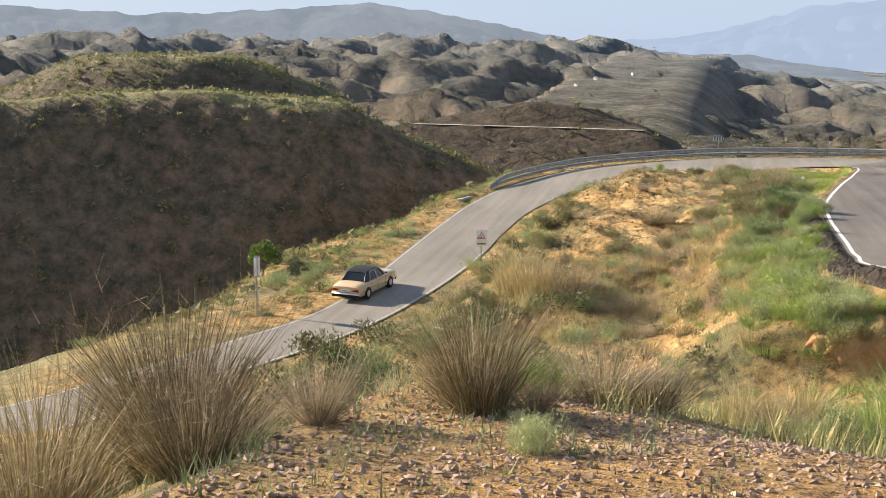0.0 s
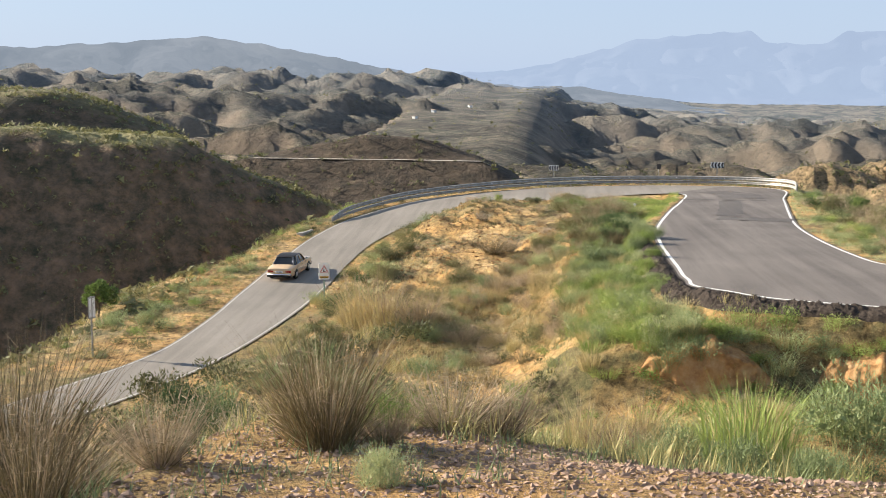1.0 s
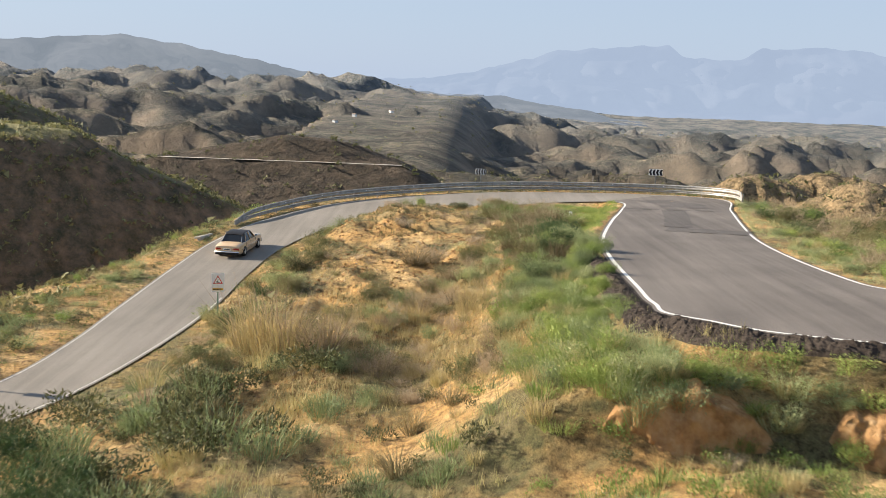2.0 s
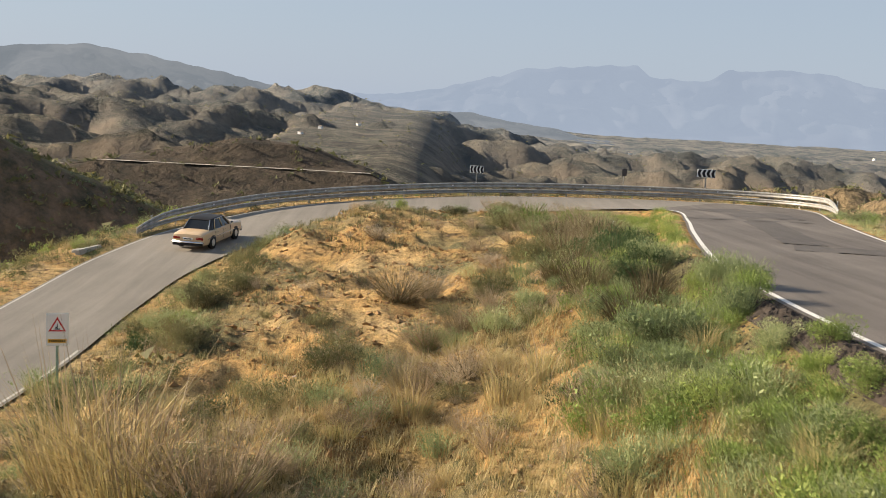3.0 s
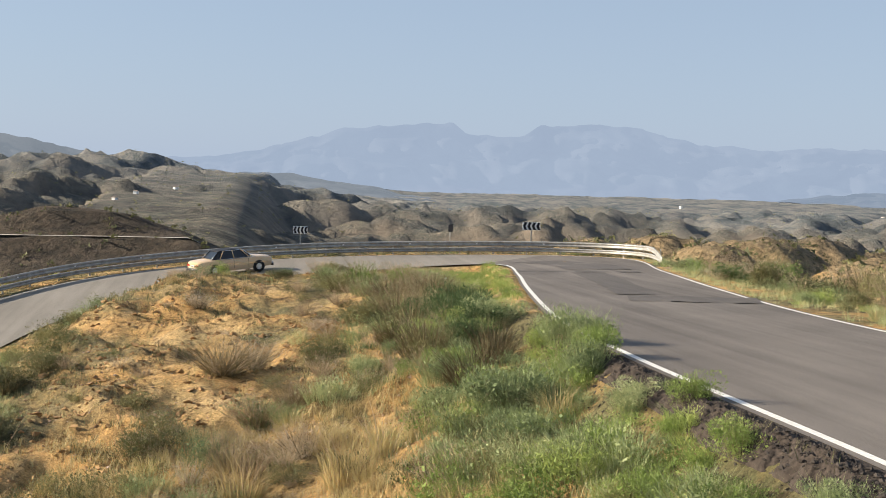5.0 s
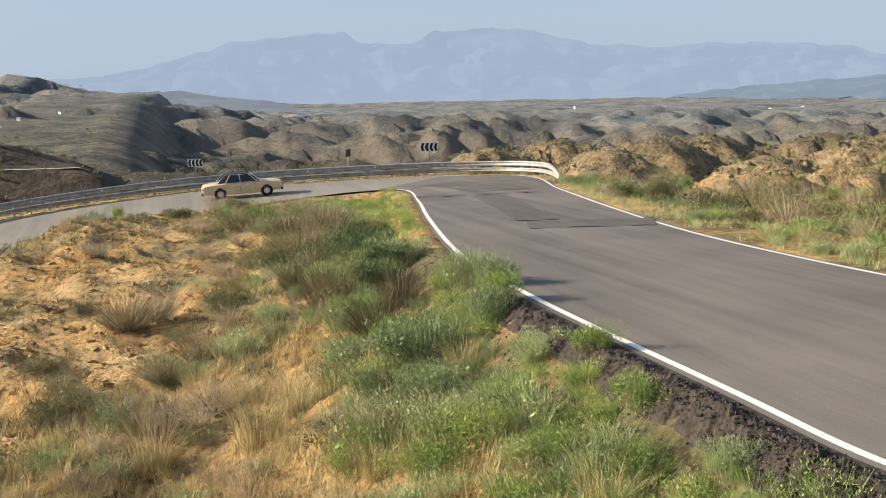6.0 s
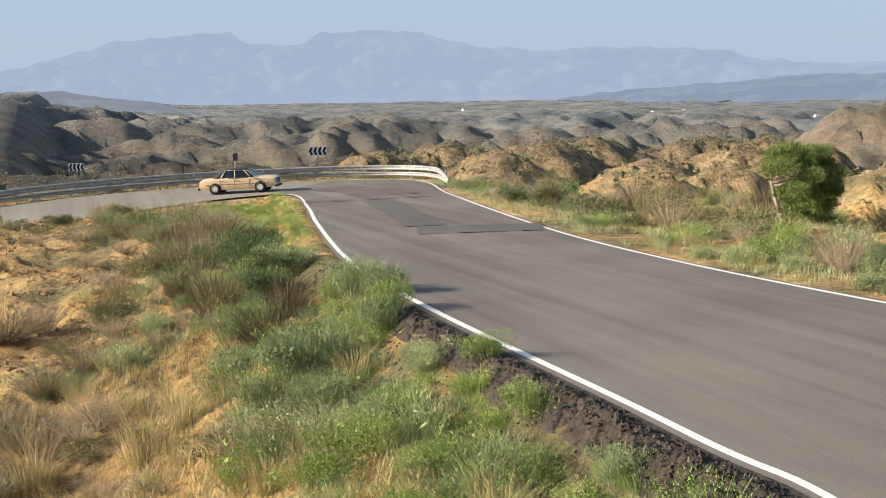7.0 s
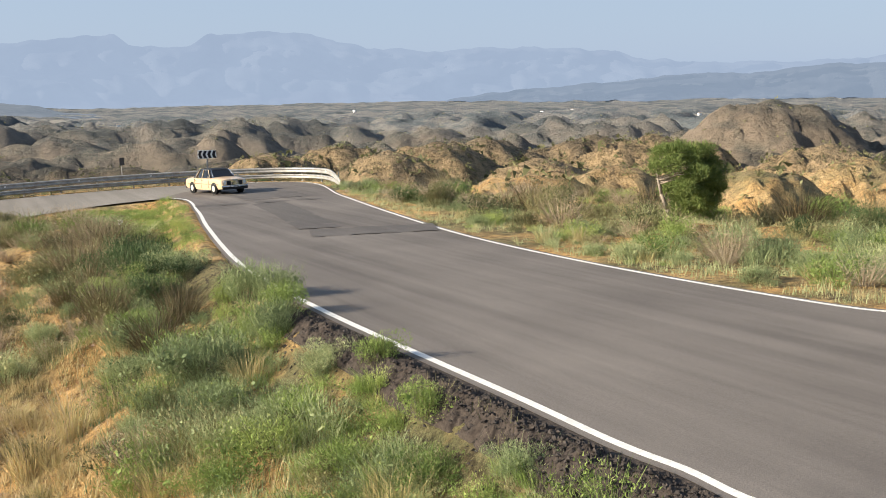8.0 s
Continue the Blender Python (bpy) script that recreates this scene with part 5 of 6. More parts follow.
scatter(35, ["grass", "sage", "dry", "green", "straw"], 2.5, 14, -7, -0.6, 0.7, 1.2, 26, 0.9)
scatter(120, ["straw", "dry", "straw", "olive", "sage", "dry"], -3, 3.6, 11, 28, 0.7, 1.25, 5, 0.8)
scatter(75, ["dry", "olive", "olive", "straw", "sage"], -10, -2, 12, 24, 0.6, 1.2, 6, 0.6)
scatter(90, ["olive", "sage", "straw", "olive"], -10.6, -6.5, 20, 50, 0.6, 1.25, 7, 0.4)
scatter(110, ["straw", "olive", "straw", "sage", "grass"], -24, -15.8, 14, 48, 0.35, 0.9, 8, 0.8, stuff="low scrub and dry grass on the verge above the ravine")
scatter(60, ["olive", "sage", "green", "straw"], -19, -10, 47, 62, 0.5, 1.0, 9, 1.3, stuff="scrub round the end of the guardrail")
scatter(60, ["green", "olive", "olive", "sage"], -21, -16.6, 14, 53, 0.5, 0.95, 71, 1.3, stuff="olive and green scrub at the ravine's edge")
scatter(60, ["straw", "olive", "sage", "straw"], -6, 22, 66, 76, 0.5, 1.0, 10, 1.2, stuff="scrub beyond the guardrail")
scatter(150, ["straw", "sage", "grass", "olive", "straw"], 15, 30, 18, 60, 0.4, 0.95, 11, 0.6, stuff="mixed scrub beside the high road")
scatter(90, ["sage", "olive", "sage", "green", "dry"], 16.0, 26, 16, 60, 0.7, 1.4, 20, 1.2)
scatter(60, ["sage", "sage", "olive", "grass"], 14.8, 20, 16, 60, 0.3, 0.6, 28, 0.25)
scatter(60, ["olive", "dry", "olive", "broom"], 18, 30, 24, 58, 1.0, 1.9, 21, 2.5)
scatter(50, ["olive", "sage", "straw", "broom"], 24, 45, 22, 60, 0.7, 1.4, 12, 2.0, stuff="scrub on the slope beyond the pine")
scatter(70, ["sage", "straw", "grass", "olive", "green"], 0.5, 12, -6, 9, 0.6, 1.1, 13, 1.2, stuff="scrub below the broken bank")
scatter(60, ["olive", "straw", "broom", "sage"], -9, 2, -6, 12, 0.6, 1.2, 14, 0.8, stuff="scrub in the hollow")
scatter(95, ["olive", "olive", "olive", "straw", "sage"], -13.5, -3, -12, 15, 1.2, 2.2, 18, 0.8, stuff="olive scrub below the spoil heap")
scatter(50, ["sage", "straw", "grass", "green"], 8, 18, -8, 4, 0.6, 1.1, 19, 1.0)
scatter(50, ["sage", "straw", "dry", "grass"], 2.0, 10, -19, -13, 0.5, 0.95, 15, 0.8)
scatter(30, ["straw", "dry", "olive"], -6, 2, -19, -14, 0.5, 0.9, 16, 0.8)
scatter(90, ["grass", "grass", "green"], 5.8, 10.8, 36, 58, 0.45, 0.8, 17, 0.3)
scatter(70, ["olive", "sage", "olive"], -17, 3, 48, 70, 0.45, 0.8, 29, 0.55, stuff="dark scrub along the back of the guardrail")


# ---- what nobody could count: grass, weeds, far scrub, gravel ----
def carpet(name, label, count, x0, x1, y0, y1, mat, tall, seed, edge, per=7, mask=None):
    rng = np.random.default_rng(seed)
    x, y = rng.uniform(x0, x1, count), rng.uniform(y0, y1, count)
    z, d = height(x, y)
    keep = d > edge
    if mask:
        keep &= mask(x, y, rng)
    x, y, z = x[keep], y[keep], z[keep]
    n = len(x) * per
    X, Y, Zz = (np.repeat(q, per) for q in (x, y, z))
    h = tall * rng.uniform(0.35, 1.0, n) * np.repeat(rng.uniform(0.5, 1.2, len(x)), per)
    a = rng.uniform(0, 2 * math.pi, n)
    X, Y = X + rng.normal(0, 0.06, n), Y + rng.normal(0, 0.06, n)
    w = rng.uniform(0.005, 0.011, n)
    s = a + 1.57
    lean = h * rng.uniform(0.2, 0.9, n)
    v = np.stack([np.stack([X - np.cos(s) * w, Y - np.sin(s) * w, Zz - 0.03], -1), np.stack([X + np.cos(s) * w, Y + np.sin(s) * w, Zz - 0.03], -1),
                  np.stack([X + np.cos(a) * lean, Y + np.sin(a) * lean, Zz + h], -1)], 1).reshape(-1, 3)
    ob = new(name, quick_mesh(name, v, np.arange(3 * n).reshape(-1, 3), mat, False))
    return tagged(ob, label, "grass", kind="stuff")


def patchy(seed, level, size=4.0):
    return lambda x, y, rng: fbm(x / size, y / size, seed, 3) + rng.normal(0, 0.08, len(x)) > level


carpet("grass", "thin dry grass over the ochre knoll", 3600, -10.5, 4, 8, 58, MAT["straw"], 0.28, 31, 0.25, 6, patchy(91, 0.02))
carpet("grass", "dense straw and olive grass below the knoll", 5200, -5, 4.5, 9, 27, MAT["straw"], 0.42, 32, 0.6, 7, patchy(92, -0.12))
carpet("weeds", "olive weeds on the slope", 8000, -10, 6.5, 10, 58, MAT["olive"], 0.30, 33, 0.3, 7, patchy(93, 0.08, 3))
carpet("weeds", "fresh green weeds beside the road", 3500, 2.5, 11, 8, 58, MAT["green"], 0.22, 34, 0.35, 8, lambda x, y, rng: (x > 2.6 + 0.05 * y + rng.normal(0, 0.7, len(x))) & ((y > 33) | (x < 5.3)))
carpet("grass", "lush green grass inside the bend", 3600, 5.5, 11, 36, 58.5, MAT["green"], 0.20, 43, 0.2, 7, patchy(100, -0.12, 2.0))
carpet("weeds", "grey-green weeds beside the road", 2500, 2.0, 7, 8, 40, MAT["sage"], 0.25, 35, 1.5, 8)
carpet("grass", "dry grass on the verge above the ravine", 8000, -25, -10, 8, 62, MAT["straw"], 0.35, 36, 0.35, 7, patchy(94, -0.05, 3))
carpet("weeds", "green weeds along the low road", 5000, -18.5, -9.5, 8, 60, MAT["green"], 0.22, 37, 0.12, 7, patchy(95, 0.05, 2.5))
carpet("grass", "pale grass along the high road", 4200, 14.5, 32, 14, 62, MAT["straw"], 0.24, 38, 0.3, 7, patchy(96, -0.08, 3))
carpet("weeds", "green weeds along the high road", 9000, 14.5, 26, 14, 62, MAT["sage"], 0.26, 39, 0.2, 7, patchy(97, 0.0, 2.5))
carpet("weeds", "dark weeds under the guardrail", 6000, -18, 21, 46, 70, MAT["olive"], 0.34, 44, 0.12, 7, lambda x, y, rng: ((y > 60.5) | (x < -12.5)) & (rng.uniform(0, 1, len(x)) < 0.6))
carpet("grass", "straw grass round the spoil heap", 6000, -8, 12, -21, 8, MAT["straw"], 0.5, 40, 0.5, 7, patchy(98, 0.0, 2.5))
carpet("weeds", "sparse weeds on the spoil heap", 1200, -4, 8, -26, -14, MAT["sage"], 0.22, 41, 0.5, 7, patchy(99, 0.05, 1.5))
carpet("grass", "dry grass beyond the guardrail", 5000, -20, 26, 62, 80, MAT["straw"], 0.6, 42, 1.0, 7)


def far_scrub(name, label, count, rmin, rmax, a0, a1, size, mat, seed, test=None):
    """Small rough clumps of scrub scattered over far slopes."""
    rng = np.random.default_rng(seed)
    r = np.sqrt(rng.uniform(rmin ** 2, rmax ** 2, count))
    a = np.radians(rng.uniform(a0, a1, count))
    x, y = r * np.sin(a), r * np.cos(a)
    z, d = height(x, y)
    keep = d > 3
    if test:
        keep &= test(x, y, z)
    x, y, z = x[keep], y[keep], z[keep]
    n = len(x)
    sz = size * rng.uniform(0.5, 1.4, n)
    k = 8
    d = rng.normal(0, 1, (n, k, 3))
    d[..., 2] = np.abs(d[..., 2])
    d /= np.linalg.norm(d, axis=-1, keepdims=True)
    c = np.stack([x, y, z], -1)[:, None] + d * sz[:, None, None] * np.array([0.6, 0.6, 0.55])
    t = rng.normal(0, 1, (n, k, 3, 3)) * (sz * 0.24)[:, None, None, None]
    v = (c[:, :, None] + t).reshape(-1, 3)
    ob = new(name, quick_mesh(name, v, np.arange(len(v)).reshape(-1, 3), mat, False))
    return tagged(ob, label, "scrub", kind="stuff")


far_scrub("scrub", "dark scrub on the ravine and the ridge", 7000, 28, 150, -62, -12, 0.6, MAT["olive"], 51)
far_scrub("scrub", "pale scrub on the ravine slopes", 1800, 28, 150, -62, -14, 0.30, MAT["sage"], 52)
far_scrub("scrub", "dark bushes dotted over the ochre knolls", 8000, 60, 230, 8, 56, 0.42, MAT["olive"], 53)
far_scrub("scrub", "scrub dotted over the badlands ahead", 9000, 85, 460, -24, 48, 0.95, MAT["olive"], 54)
far_scrub("scrub", "trees and scrub of the far valley", 5000, 380, 1900, -30, 50, 1.7, MAT["olive"], 55)


def pebbles(name, label, count, x0, x1, y0, y1, smin, smax, mat, seed, test):
    rng = np.random.default_rng(seed)
    x, y = rng.uniform(x0, x1, count), rng.uniform(y0, y1, count)
    z, d = height(x, y)
    keep = (d > 0.4) & test(x, y, rng)
    x, y, z = x[keep], y[keep], z[keep]
    n = len(x)
    s = smin * (smax / smin) ** (rng.uniform(0, 1, n) ** 2.2)
    oct_v = np.array([[1, 0, 0], [-1, 0, 0], [0, 1, 0], [0, -1, 0], [0, 0, 1], [0, 0, -1]], float)
    oct_f = np.array([[0, 2, 4], [2, 1, 4], [1, 3, 4], [3, 0, 4], [2, 0, 5], [1, 2, 5], [3, 1, 5], [0, 3, 5]])
    v = oct_v[None] * rng.uniform(0.6, 1.1, (n, 6, 1)) + rng.normal(0, 0.30, (n, 6, 3))
    ang = rng.uniform(0, 6.28, n)
    ca, sa2 = np.cos(ang)[:, None], np.sin(ang)[:, None]
    vx, vy = v[..., 0] * ca - v[..., 1] * sa2, v[..., 0] * sa2 + v[..., 1] * ca
    v = np.stack([vx, vy * 0.8, v[..., 2] * 0.65], -1) * s[:, None, None] + np.stack([x, y, z + s * 0.2], -1)[:, None]
    f = (np.arange(n)[:, None, None] * 6 + oct_f[None]).reshape(-1, 3)
    return tagged(new(name, quick_mesh(name, v.reshape(-1, 3), f, mat, False)), label, "stones", kind="stuff")


STONE = leafy("mixed_stone", [(0.0, (0.20, 0.13, 0.09)), (0.35, (0.36, 0.25, 0.18)), (0.7, (0.44, 0.36, 0.30)), (1.0, (0.58, 0.53, 0.48))], 0.9, 0.0)
pebbles("gravel", "pinkish and pale gravel on the spoil heap", 30000, -1.6, 7.5, -26.5, -18.6, 0.007, 0.045, STONE, 61, lambda x, y, rng: x > -0.5 + 0.1 * (y + 22) + rng.normal(0, 0.4, len(x)))
pebbles("gravel", "stones scattered over ochre soil", 5000, -10, 5, 10, 57, 0.012, 0.07, STONE, 62, lambda x, y, rng: fbm(x / 3, y / 3, 88, 3) > -0.1)
pebbles("gravel", "crumbs of asphalt below the road's edge", 7000, 5.4, 9, 7.5, 33, 0.010, 0.055, MAT["tar"], 63, lambda x, y, rng: x > 5.0)
pebbles("gravel", "pale grit on the verge above the ravine", 3000, -22, -15.6, 12, 50, 0.015, 0.06, STONE, 64, lambda x, y, rng: x < -15.5)


pebbles("gravel", "pale pinkish gravel beside the end of the guardrail", 5000, 17.5, 25, 52, 63, 0.02, 0.08, STONE, 66, lambda x, y, rng: np.hypot((x - 20.4) / 2.6, (y - 57.5) / 4.5) < 1)
CLOD = leafy("ochre_clod", [(0.0, (0.24, 0.14, 0.065)), (0.5, (0.42, 0.26, 0.12)), (1.0, (0.52, 0.36, 0.20))], 0.95, 0.0)
pebbles("clods", "crumbly ochre clods over the knoll", 14000, -10.5, 4, 12, 57, 0.025, 0.14, CLOD, 65, lambda x, y, rng: fbm(x / 2.5, y / 2.5, 89, 3) > -0.05)


# ---- broken ochre bank ----
def earth_bank(name, ax, ay, bx, by, z0, z1, seed):
    m, n, l, b = material("ochre_bank", 0.95)
    geo = n.new("ShaderNodeNewGeometry")
    v = geo.outputs["Position"]
    c = ramp(n, l, noise_of(n, l, v, 2.2, 6, 0.65), [(0.3, (0.20, 0.105, 0.045)), (0.5, (0.41, 0.235, 0.10)), (0.7, (0.52, 0.35, 0.18))])
    l.new(c, b.inputs["Base Color"])
    bump(n, l, b, noise_of(n, l, v, 14, 6, 0.7), 0.8, 0.08)
    cols, rows = 90, 26
    u = np.linspace(0, 1, cols)[:, None] * np.ones((1, rows))
    w = np.ones((cols, 1)) * np.linspace(0, 1, rows)[None]
    L = math.hypot(bx - ax, by - ay)
    nx, ny = (by - ay) / L, -(bx - ax) / L
    fade = np.sin(np.clip(u, 0, 1) * math.pi) ** 0.45
    bulge = (0.45 * (1 - w) + 0.38 * fbm(u * L * 0.9, w * 0.7, seed, 5) + 0.09 * ridged(u * L * 1.3, w * 2.2, seed + 5, 5) + 0.06 * fbm(u * L * 5, w * 5, seed + 7, 3)) * fade
    lip = np.where(w > 0.93, -0.55, 0.0)
    px, py = ax + (bx - ax) * u + nx * (bulge + lip - 0.2), ay + (by - ay) * u + ny * (bulge + lip - 0.2)
    top = z1 + 0.5 * fbm(u * 6, u * 0, seed + 9)
    pz = z0 - 0.3 + (top - z0 + 0.3) * w * fade
    idx = np.arange(cols * rows).reshape(cols, rows)
    faces = np.stack([idx[:-1, :-1], idx[1:, :-1], idx[1:, 1:], idx[:-1, 1:]], -1).reshape(-1, 4)
    tagged(new(name, quick_mesh(name, np.stack([px, py, pz], -1).reshape(-1, 3), faces, m)), "crumbling bank of bright ochre earth below the road", "earth bank", kind="structure")


earth_bank("earth_bank", 4.4, 2.6, 9.2, 2.2, -5.7, -3.85, 3)
earth_bank("earth_bank", 9.9, 2.5, 13.6, 1.4, -5.4, -3.9, 8)
earth_bank("earth_bank", 20.0, 32.6, 25.5, 31.6, -5.4, -4.1, 13)


# ---- trees ----
def tree(name, label, x, y, tall, wide, trunk_r, mat, seed, clear, lumps, count, lean=0.0, leaf=0.2, slim=0.22):
    rng = np.random.default_rng(seed)
    t = tagged(empty(name, pose(x, y, ground_z(x, y) - 0.05, 0, 0, 0)), label, "tree")
    bm = bmesh.new()
    pts = [Vector((lean * k * k * 0.12 + rng.normal(0, 0.03), rng.normal(0, 0.04), tall * 0.62 * k / 5)) for k in range(6)]
    for k in range(5):
        rod(bm, pts[k], pts[k + 1] + (pts[k + 1] - pts[k]) * 0.04, trunk_r * (1 - 0.13 * k), trunk_r * (1 - 0.13 * (k + 1)), 9)
    part("trunk", bm, MAT["bark"], t, smooth_it=True)
    tips = []
    for k in range(lumps):
        a = k * 2.4 + rng.uniform(-0.4, 0.4)
        z0 = tall * rng.uniform(0.25, 0.55)
        f = z0 / (tall * 0.62)
        base = pts[min(4, int(f * 5))].lerp(pts[min(5, int(f * 5) + 1)], (f * 5) % 1)
        q = rng.uniform(0.35, 1.0)
        end = Vector((math.cos(a) * wide * q, math.sin(a) * wide * q, clear * tall + (1 - clear) * tall * rng.uniform(0.15, 0.9) * (1.15 - 0.45 * q)))
        end.x += lean * 0.8
        bm = bmesh.new()
        midp = base.lerp(end, 0.5) + Vector((rng.normal(0, 0.08), rng.normal(0, 0.08), -0.08))
        rod(bm, base, midp, trunk_r * 0.38, trunk_r * 0.25, 6)
        rod(bm, midp, end, trunk_r * 0.25, trunk_r * 0.08, 6)
        part("limb", bm, MAT["bark"], t, smooth_it=True)
        tips.append(end)
    V = []
    for e in tips:
        r = wide * rng.uniform(0.26, 0.44)
        n = count // lumps
        d = rng.normal(0, 1, (n, 3))
        d /= np.linalg.norm(d, axis=1, keepdims=True)
        c = np.array(e) + d * (r * rng.uniform(0.2, 1.0, n) ** 0.45)[:, None] * np.array([1, 1, 0.72])
        tt = d + rng.normal(0, 0.5, (n, 3)) + np.array([0, 0, 0.5])
        tt /= np.linalg.norm(tt, axis=1, keepdims=True)
        s = np.cross(tt, rng.normal(0, 1, (n, 3)))
        s /= np.linalg.norm(s, axis=1, keepdims=True)
        L = leaf * rng.uniform(0.6, 1.3, n)[:, None]
        V.append(np.stack([c - s * L * slim, c + s * L * slim, c + tt * L], 1).reshape(-1, 3))
    V = np.vstack(V)
    ob = new("crown", quick_mesh("crown", V, np.arange(len(V)).reshape(-1, 3), mat, False))
    ob.parent = t
    return t


def pine(x, y):
    """A pine whose bare trunk leans one way while its dense crown hangs to the ground on the other."""
    rng = np.random.default_rng(4)
    t = tagged(empty("pine_tree", pose(x, y, ground_z(x, y) - 0.05, 0, 0, -26) @ Matrix.Diagonal((1.05, 1.05, 1.12, 1))), "windswept green pine with a bare pale trunk", "tree")
    pts = [Vector(p) for p in ((0.0, 0, 0), (-0.10, 0.03, 0.55), (-0.30, 0.0, 1.05), (-0.42, 0.05, 1.55), (-0.40, 0.02, 2.05), (-0.15, 0.0, 2.65))]
    bm = bmesh.new()
    for k in range(5):
        rod(bm, pts[k], pts[k + 1] + (pts[k + 1] - pts[k]) * 0.04, 0.085 * (1 - 0.15 * k), 0.085 * (1 - 0.15 * (k + 1)), 9)
    part("trunk", bm, MAT["pale_bark"], t, smooth_it=True)
    V, made = [], 0
    while made < 84:
        d = rng.normal(0, 1, 3)
        d *= rng.uniform(0.3, 1.0) ** 0.5 / np.linalg.norm(d)
        e = np.array([0.42 + d[0] * 1.30, d[1] * 1.15, 1.66 + d[2] * 1.25 - 0.12 * d[0]])
        if e[2] < 0.35 or (e[0] < -0.25 and e[2] < 1.35) or (e[0] < -0.75 and e[2] < 1.9):
            continue
        if e[1] < -0.1 and abs(e[0] + 0.25) < 0.42 and e[2] < 1.75:
            continue
        made += 1
        f = min(4.99, max(1.0, (e[2] - 0.25) / 2.65 * 5))
        base = pts[int(f)].lerp(pts[int(f) + 1], f % 1)
        end = Vector(e)
        midp = base.lerp(end, 0.5) + Vector((rng.normal(0, 0.06), rng.normal(0, 0.06), 0.06))
        if e[2] > 1.6 or e[0] < 0.0:  # the low limbs are buried in the crown
            bm = bmesh.new()
            rod(bm, base, midp, 0.022, 0.014, 6)
            rod(bm, midp, end, 0.014, 0.005, 6)
            part("limb", bm, MAT["pale_bark"], t, smooth_it=True)
        thin = 0.45 if e[0] < -0.45 else 1.0
        n, r = int(560 * thin), rng.uniform(0.26, 0.46)
        d = rng.normal(0, 1, (n, 3))
        d /= np.linalg.norm(d, axis=1, keepdims=True)
        c = e + d * (r * rng.uniform(0.05, 1.0, n) ** 0.5)[:, None] * np.array([1, 1, 0.62])
        tt = d + rng.normal(0, 0.45, (n, 3)) + np.array([0, 0, 0.7])
        tt /= np.linalg.norm(tt, axis=1, keepdims=True)
        s = np.cross(tt, rng.normal(0, 1, (n, 3)))
        s /= np.linalg.norm(s, axis=1, keepdims=True)
        L = 0.12 * rng.uniform(0.6, 1.3, n)[:, None]
        V.append(np.stack([c - s * L * 0.10, c + s * L * 0.10, c + tt * L], 1).reshape(-1, 3))
    V = np.vstack(V)
    new("crown", quick_mesh("crown", V, np.arange(len(V)).reshape(-1, 3), MAT["pine"], False)).parent = t


pine(24.3, 34.3)
tree("round_tree", "small rounded bright green tree above the ravine", -22.2, 26.6, 2.2, 0.85, 0.07, MAT["green"], 5, 0.25, 14, 4200, 0.0, 0.14)
tree("ravine_tree", "green tree standing in the dark ravine", -34, 44, 4.0, 1.7, 0.12, MAT["pine"], 6, 0.2, 14, 3600, 0.0, 0.28)
tree("ravine_tree", "green tree standing in the dark ravine", -40, 50, 4.0, 1.6, 0.12, MAT["pine"], 7, 0.2, 14, 3600, 0.0, 0.28)


# ---- far houses ----
def house(x, y, w, d, h, turn):
    z = ground_z(x, y)
    t = tagged(empty("farmhouse", pose(x, y, z, 0, 0, turn)), "tiny white farmhouse far off in the valley", "house", "farmhouses in the valley")
    bm = bmesh.new()
    box(bm, -w / 2, w / 2, -d / 2, d / 2, -3, h)
    part("wall", bm, MAT["white"], t)
    bm = bmesh.new()
    v = [bm.verts.new(q) for q in ((-w / 2 - 0.4, -d / 2 - 0.4, h), (w / 2 + 0.4, -d / 2 - 0.4, h), (w / 2 + 0.4, d / 2 + 0.4, h), (-w / 2 - 0.4, d / 2 + 0.4, h), (-w / 2, 0, h + d * 0.22), (w / 2, 0, h + d * 0.22))]
    for f in ((0, 1, 5, 4), (2, 3, 4, 5), (1, 2, 5), (3, 0, 4), (3, 2, 1, 0)):
        bm.faces.new([v[i] for i in f])
    part("roof", bm, MAT["stone"], t)


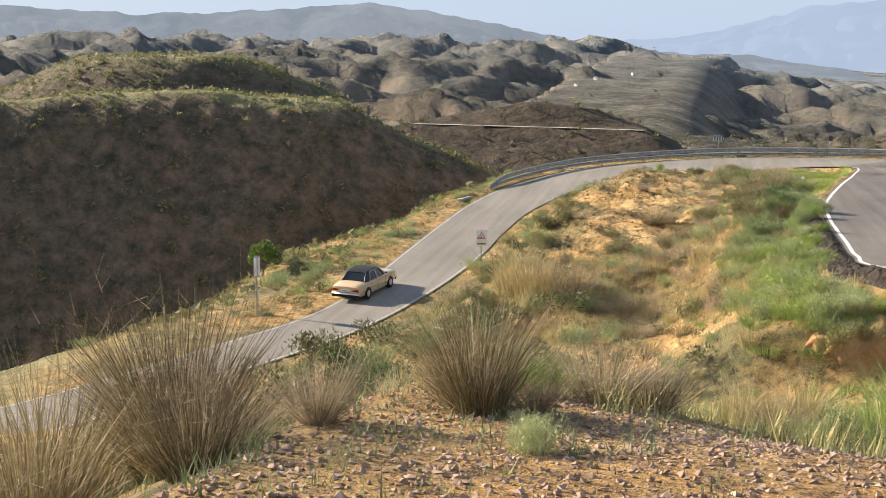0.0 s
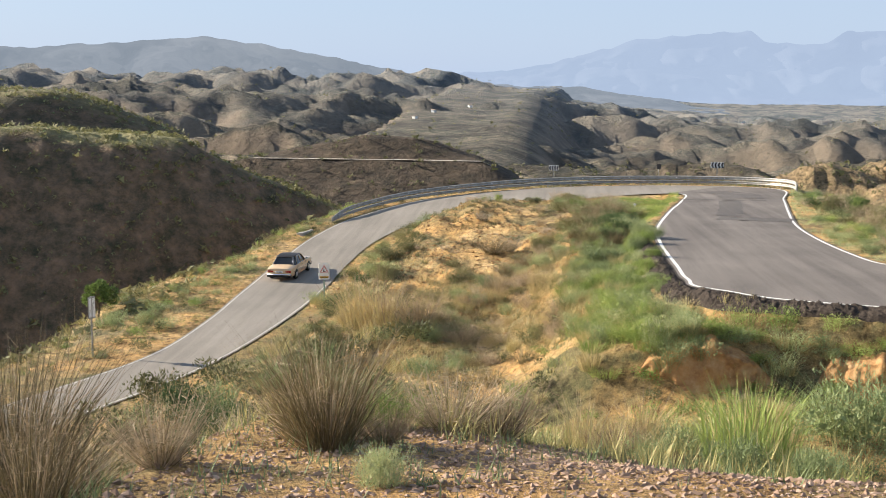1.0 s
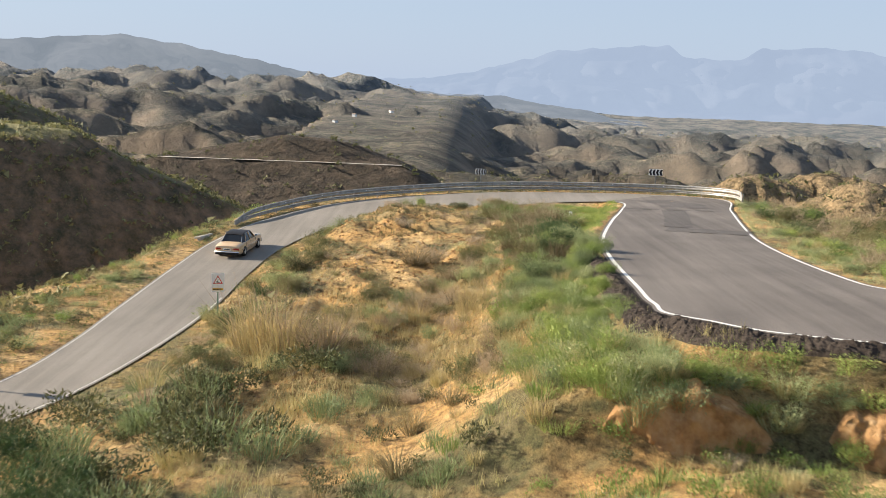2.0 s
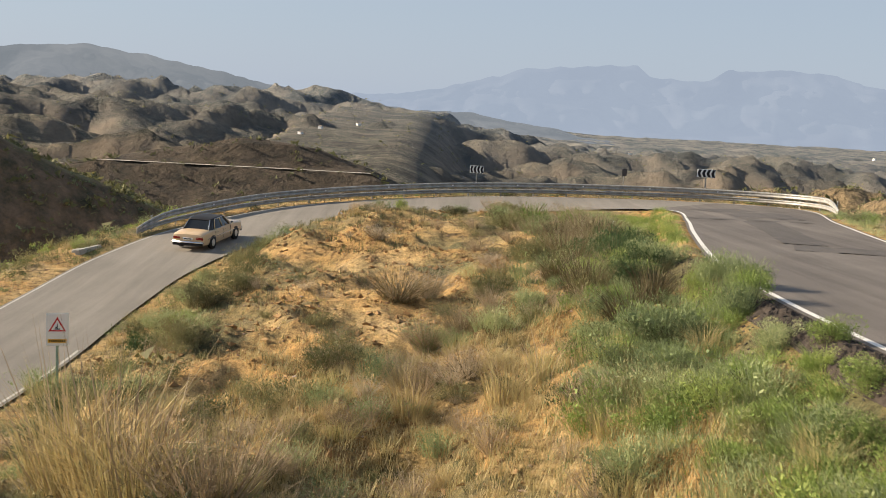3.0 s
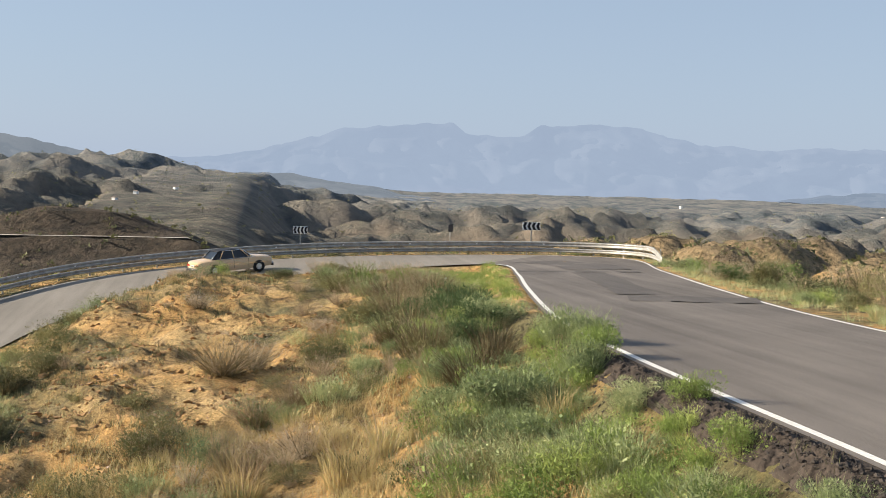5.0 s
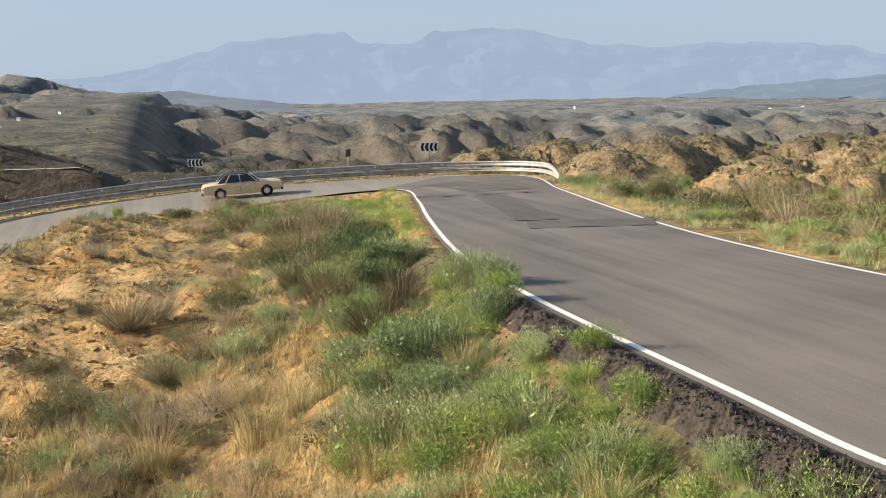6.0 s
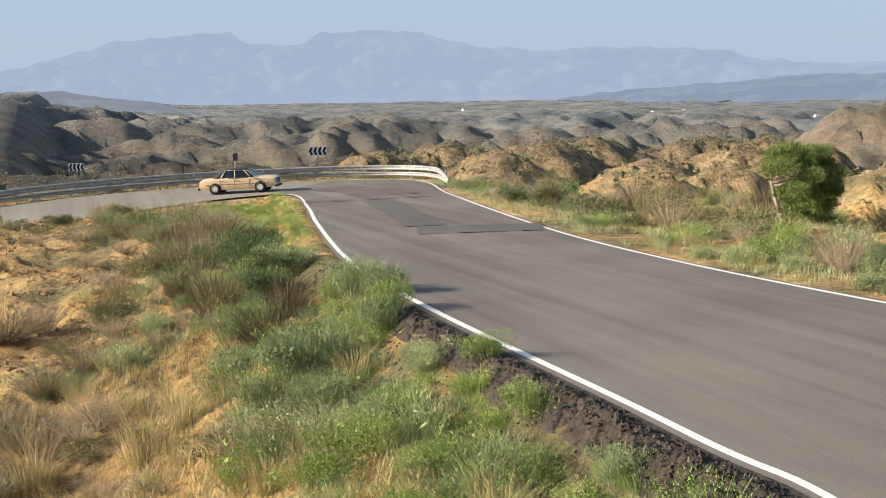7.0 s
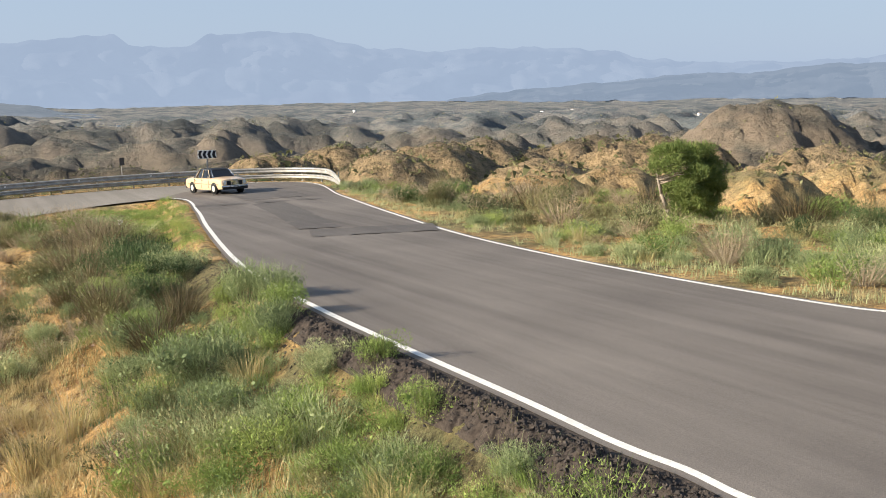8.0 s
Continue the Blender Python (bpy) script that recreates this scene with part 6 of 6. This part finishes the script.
hr = np.random.default_rng(77)
for az, r, k in ((-8.0, 820, 1), (-7.0, 860, 2), (-5.4, 900, 1), (-18.5, 1200, 1), (20.2, 2600, 4), (21.5, 2300, 4), (23.8, 2000, 4), (25.5, 2250, 3), (17.0, 1900, 2), (13.0, 1700, 2), (9.0, 2000, 2), (29.5, 2500, 3), (31.0, 2750, 3), (37.0, 1900, 3), (33.0, 1500, 2)):
    for i in range(k):
        a, q = radians(az + hr.uniform(-0.6, 0.6)), r + hr.uniform(-220, 160)
        house(q * math.sin(a), q * math.cos(a), hr.uniform(5, 8) * (0.55 if r < 1000 else 1), hr.uniform(4, 6) * (0.6 if r < 1000 else 1), 1.7 if r < 1000 else 2.2, hr.uniform(0, 180))


# ---- motion ----
def motions():
    # seconds, place on the road, heading in degrees clockwise from +y
    way = [(0.0, -14.7, 21.7, 9), (0.5, -14.1, 28.6, 6), (1.0, -13.8, 35.2, 4), (1.5, -13.2, 40.2, 5), (2.0, -12.7, 44.2, 7), (2.5, -11.9, 47.6, 10), (3.0, -11.0, 50.6, 13), (3.5, -10.2, 52.4, 20),
           (4.0, -8.1, 55.7, 36), (4.5, -5.4, 58.9, 53), (5.0, -2.3, 61.0, 64), (5.5, 0.8, 62.2, 77), (6.0, 3.7, 62.6, 89), (6.5, 6.7, 62.5, 100), (7.0, 9.7, 62.3, 113), (7.5, 12.1, 61.7, 138), (8.0, 13.9, 60.2, 166)]
    t = np.array([w[0] for w in way])
    x, y, h = (np.array([w[k] for w in way]) for k in (1, 2, 3))
    rows = []
    for tt, xx, yy, hh in way:
        f = Vector((math.sin(radians(hh)), math.cos(radians(hh)), 0))
        zf, zb = road_surface(xx + f.x * 1.4, yy + f.y * 1.4), road_surface(xx - f.x * 1.4, yy - f.y * 1.4)
        pitch = math.degrees(math.atan2(zb - zf, 2.8))
        rows.append((tt, pose(xx, yy, (zf + zb) / 2 + 0.012, 0, 0, 90 - hh) @ pose(0, 0, 0, 0, pitch, 0)))
    walk(CAR, rows)
    fine = np.arange(0, 8.001, 1 / 30)
    px, py = np.interp(fine, t, x), np.interp(fine, t, y)
    roll = np.concatenate([[0], np.cumsum(np.hypot(np.diff(px), np.diff(py)))]) / 0.285
    for w, wx, wy in WHEELS:
        walk(w, [(float(a), pose(wx, wy, 0.32, 0, math.degrees(b), 0)) for a, b in zip(fine, roll)])


motions()
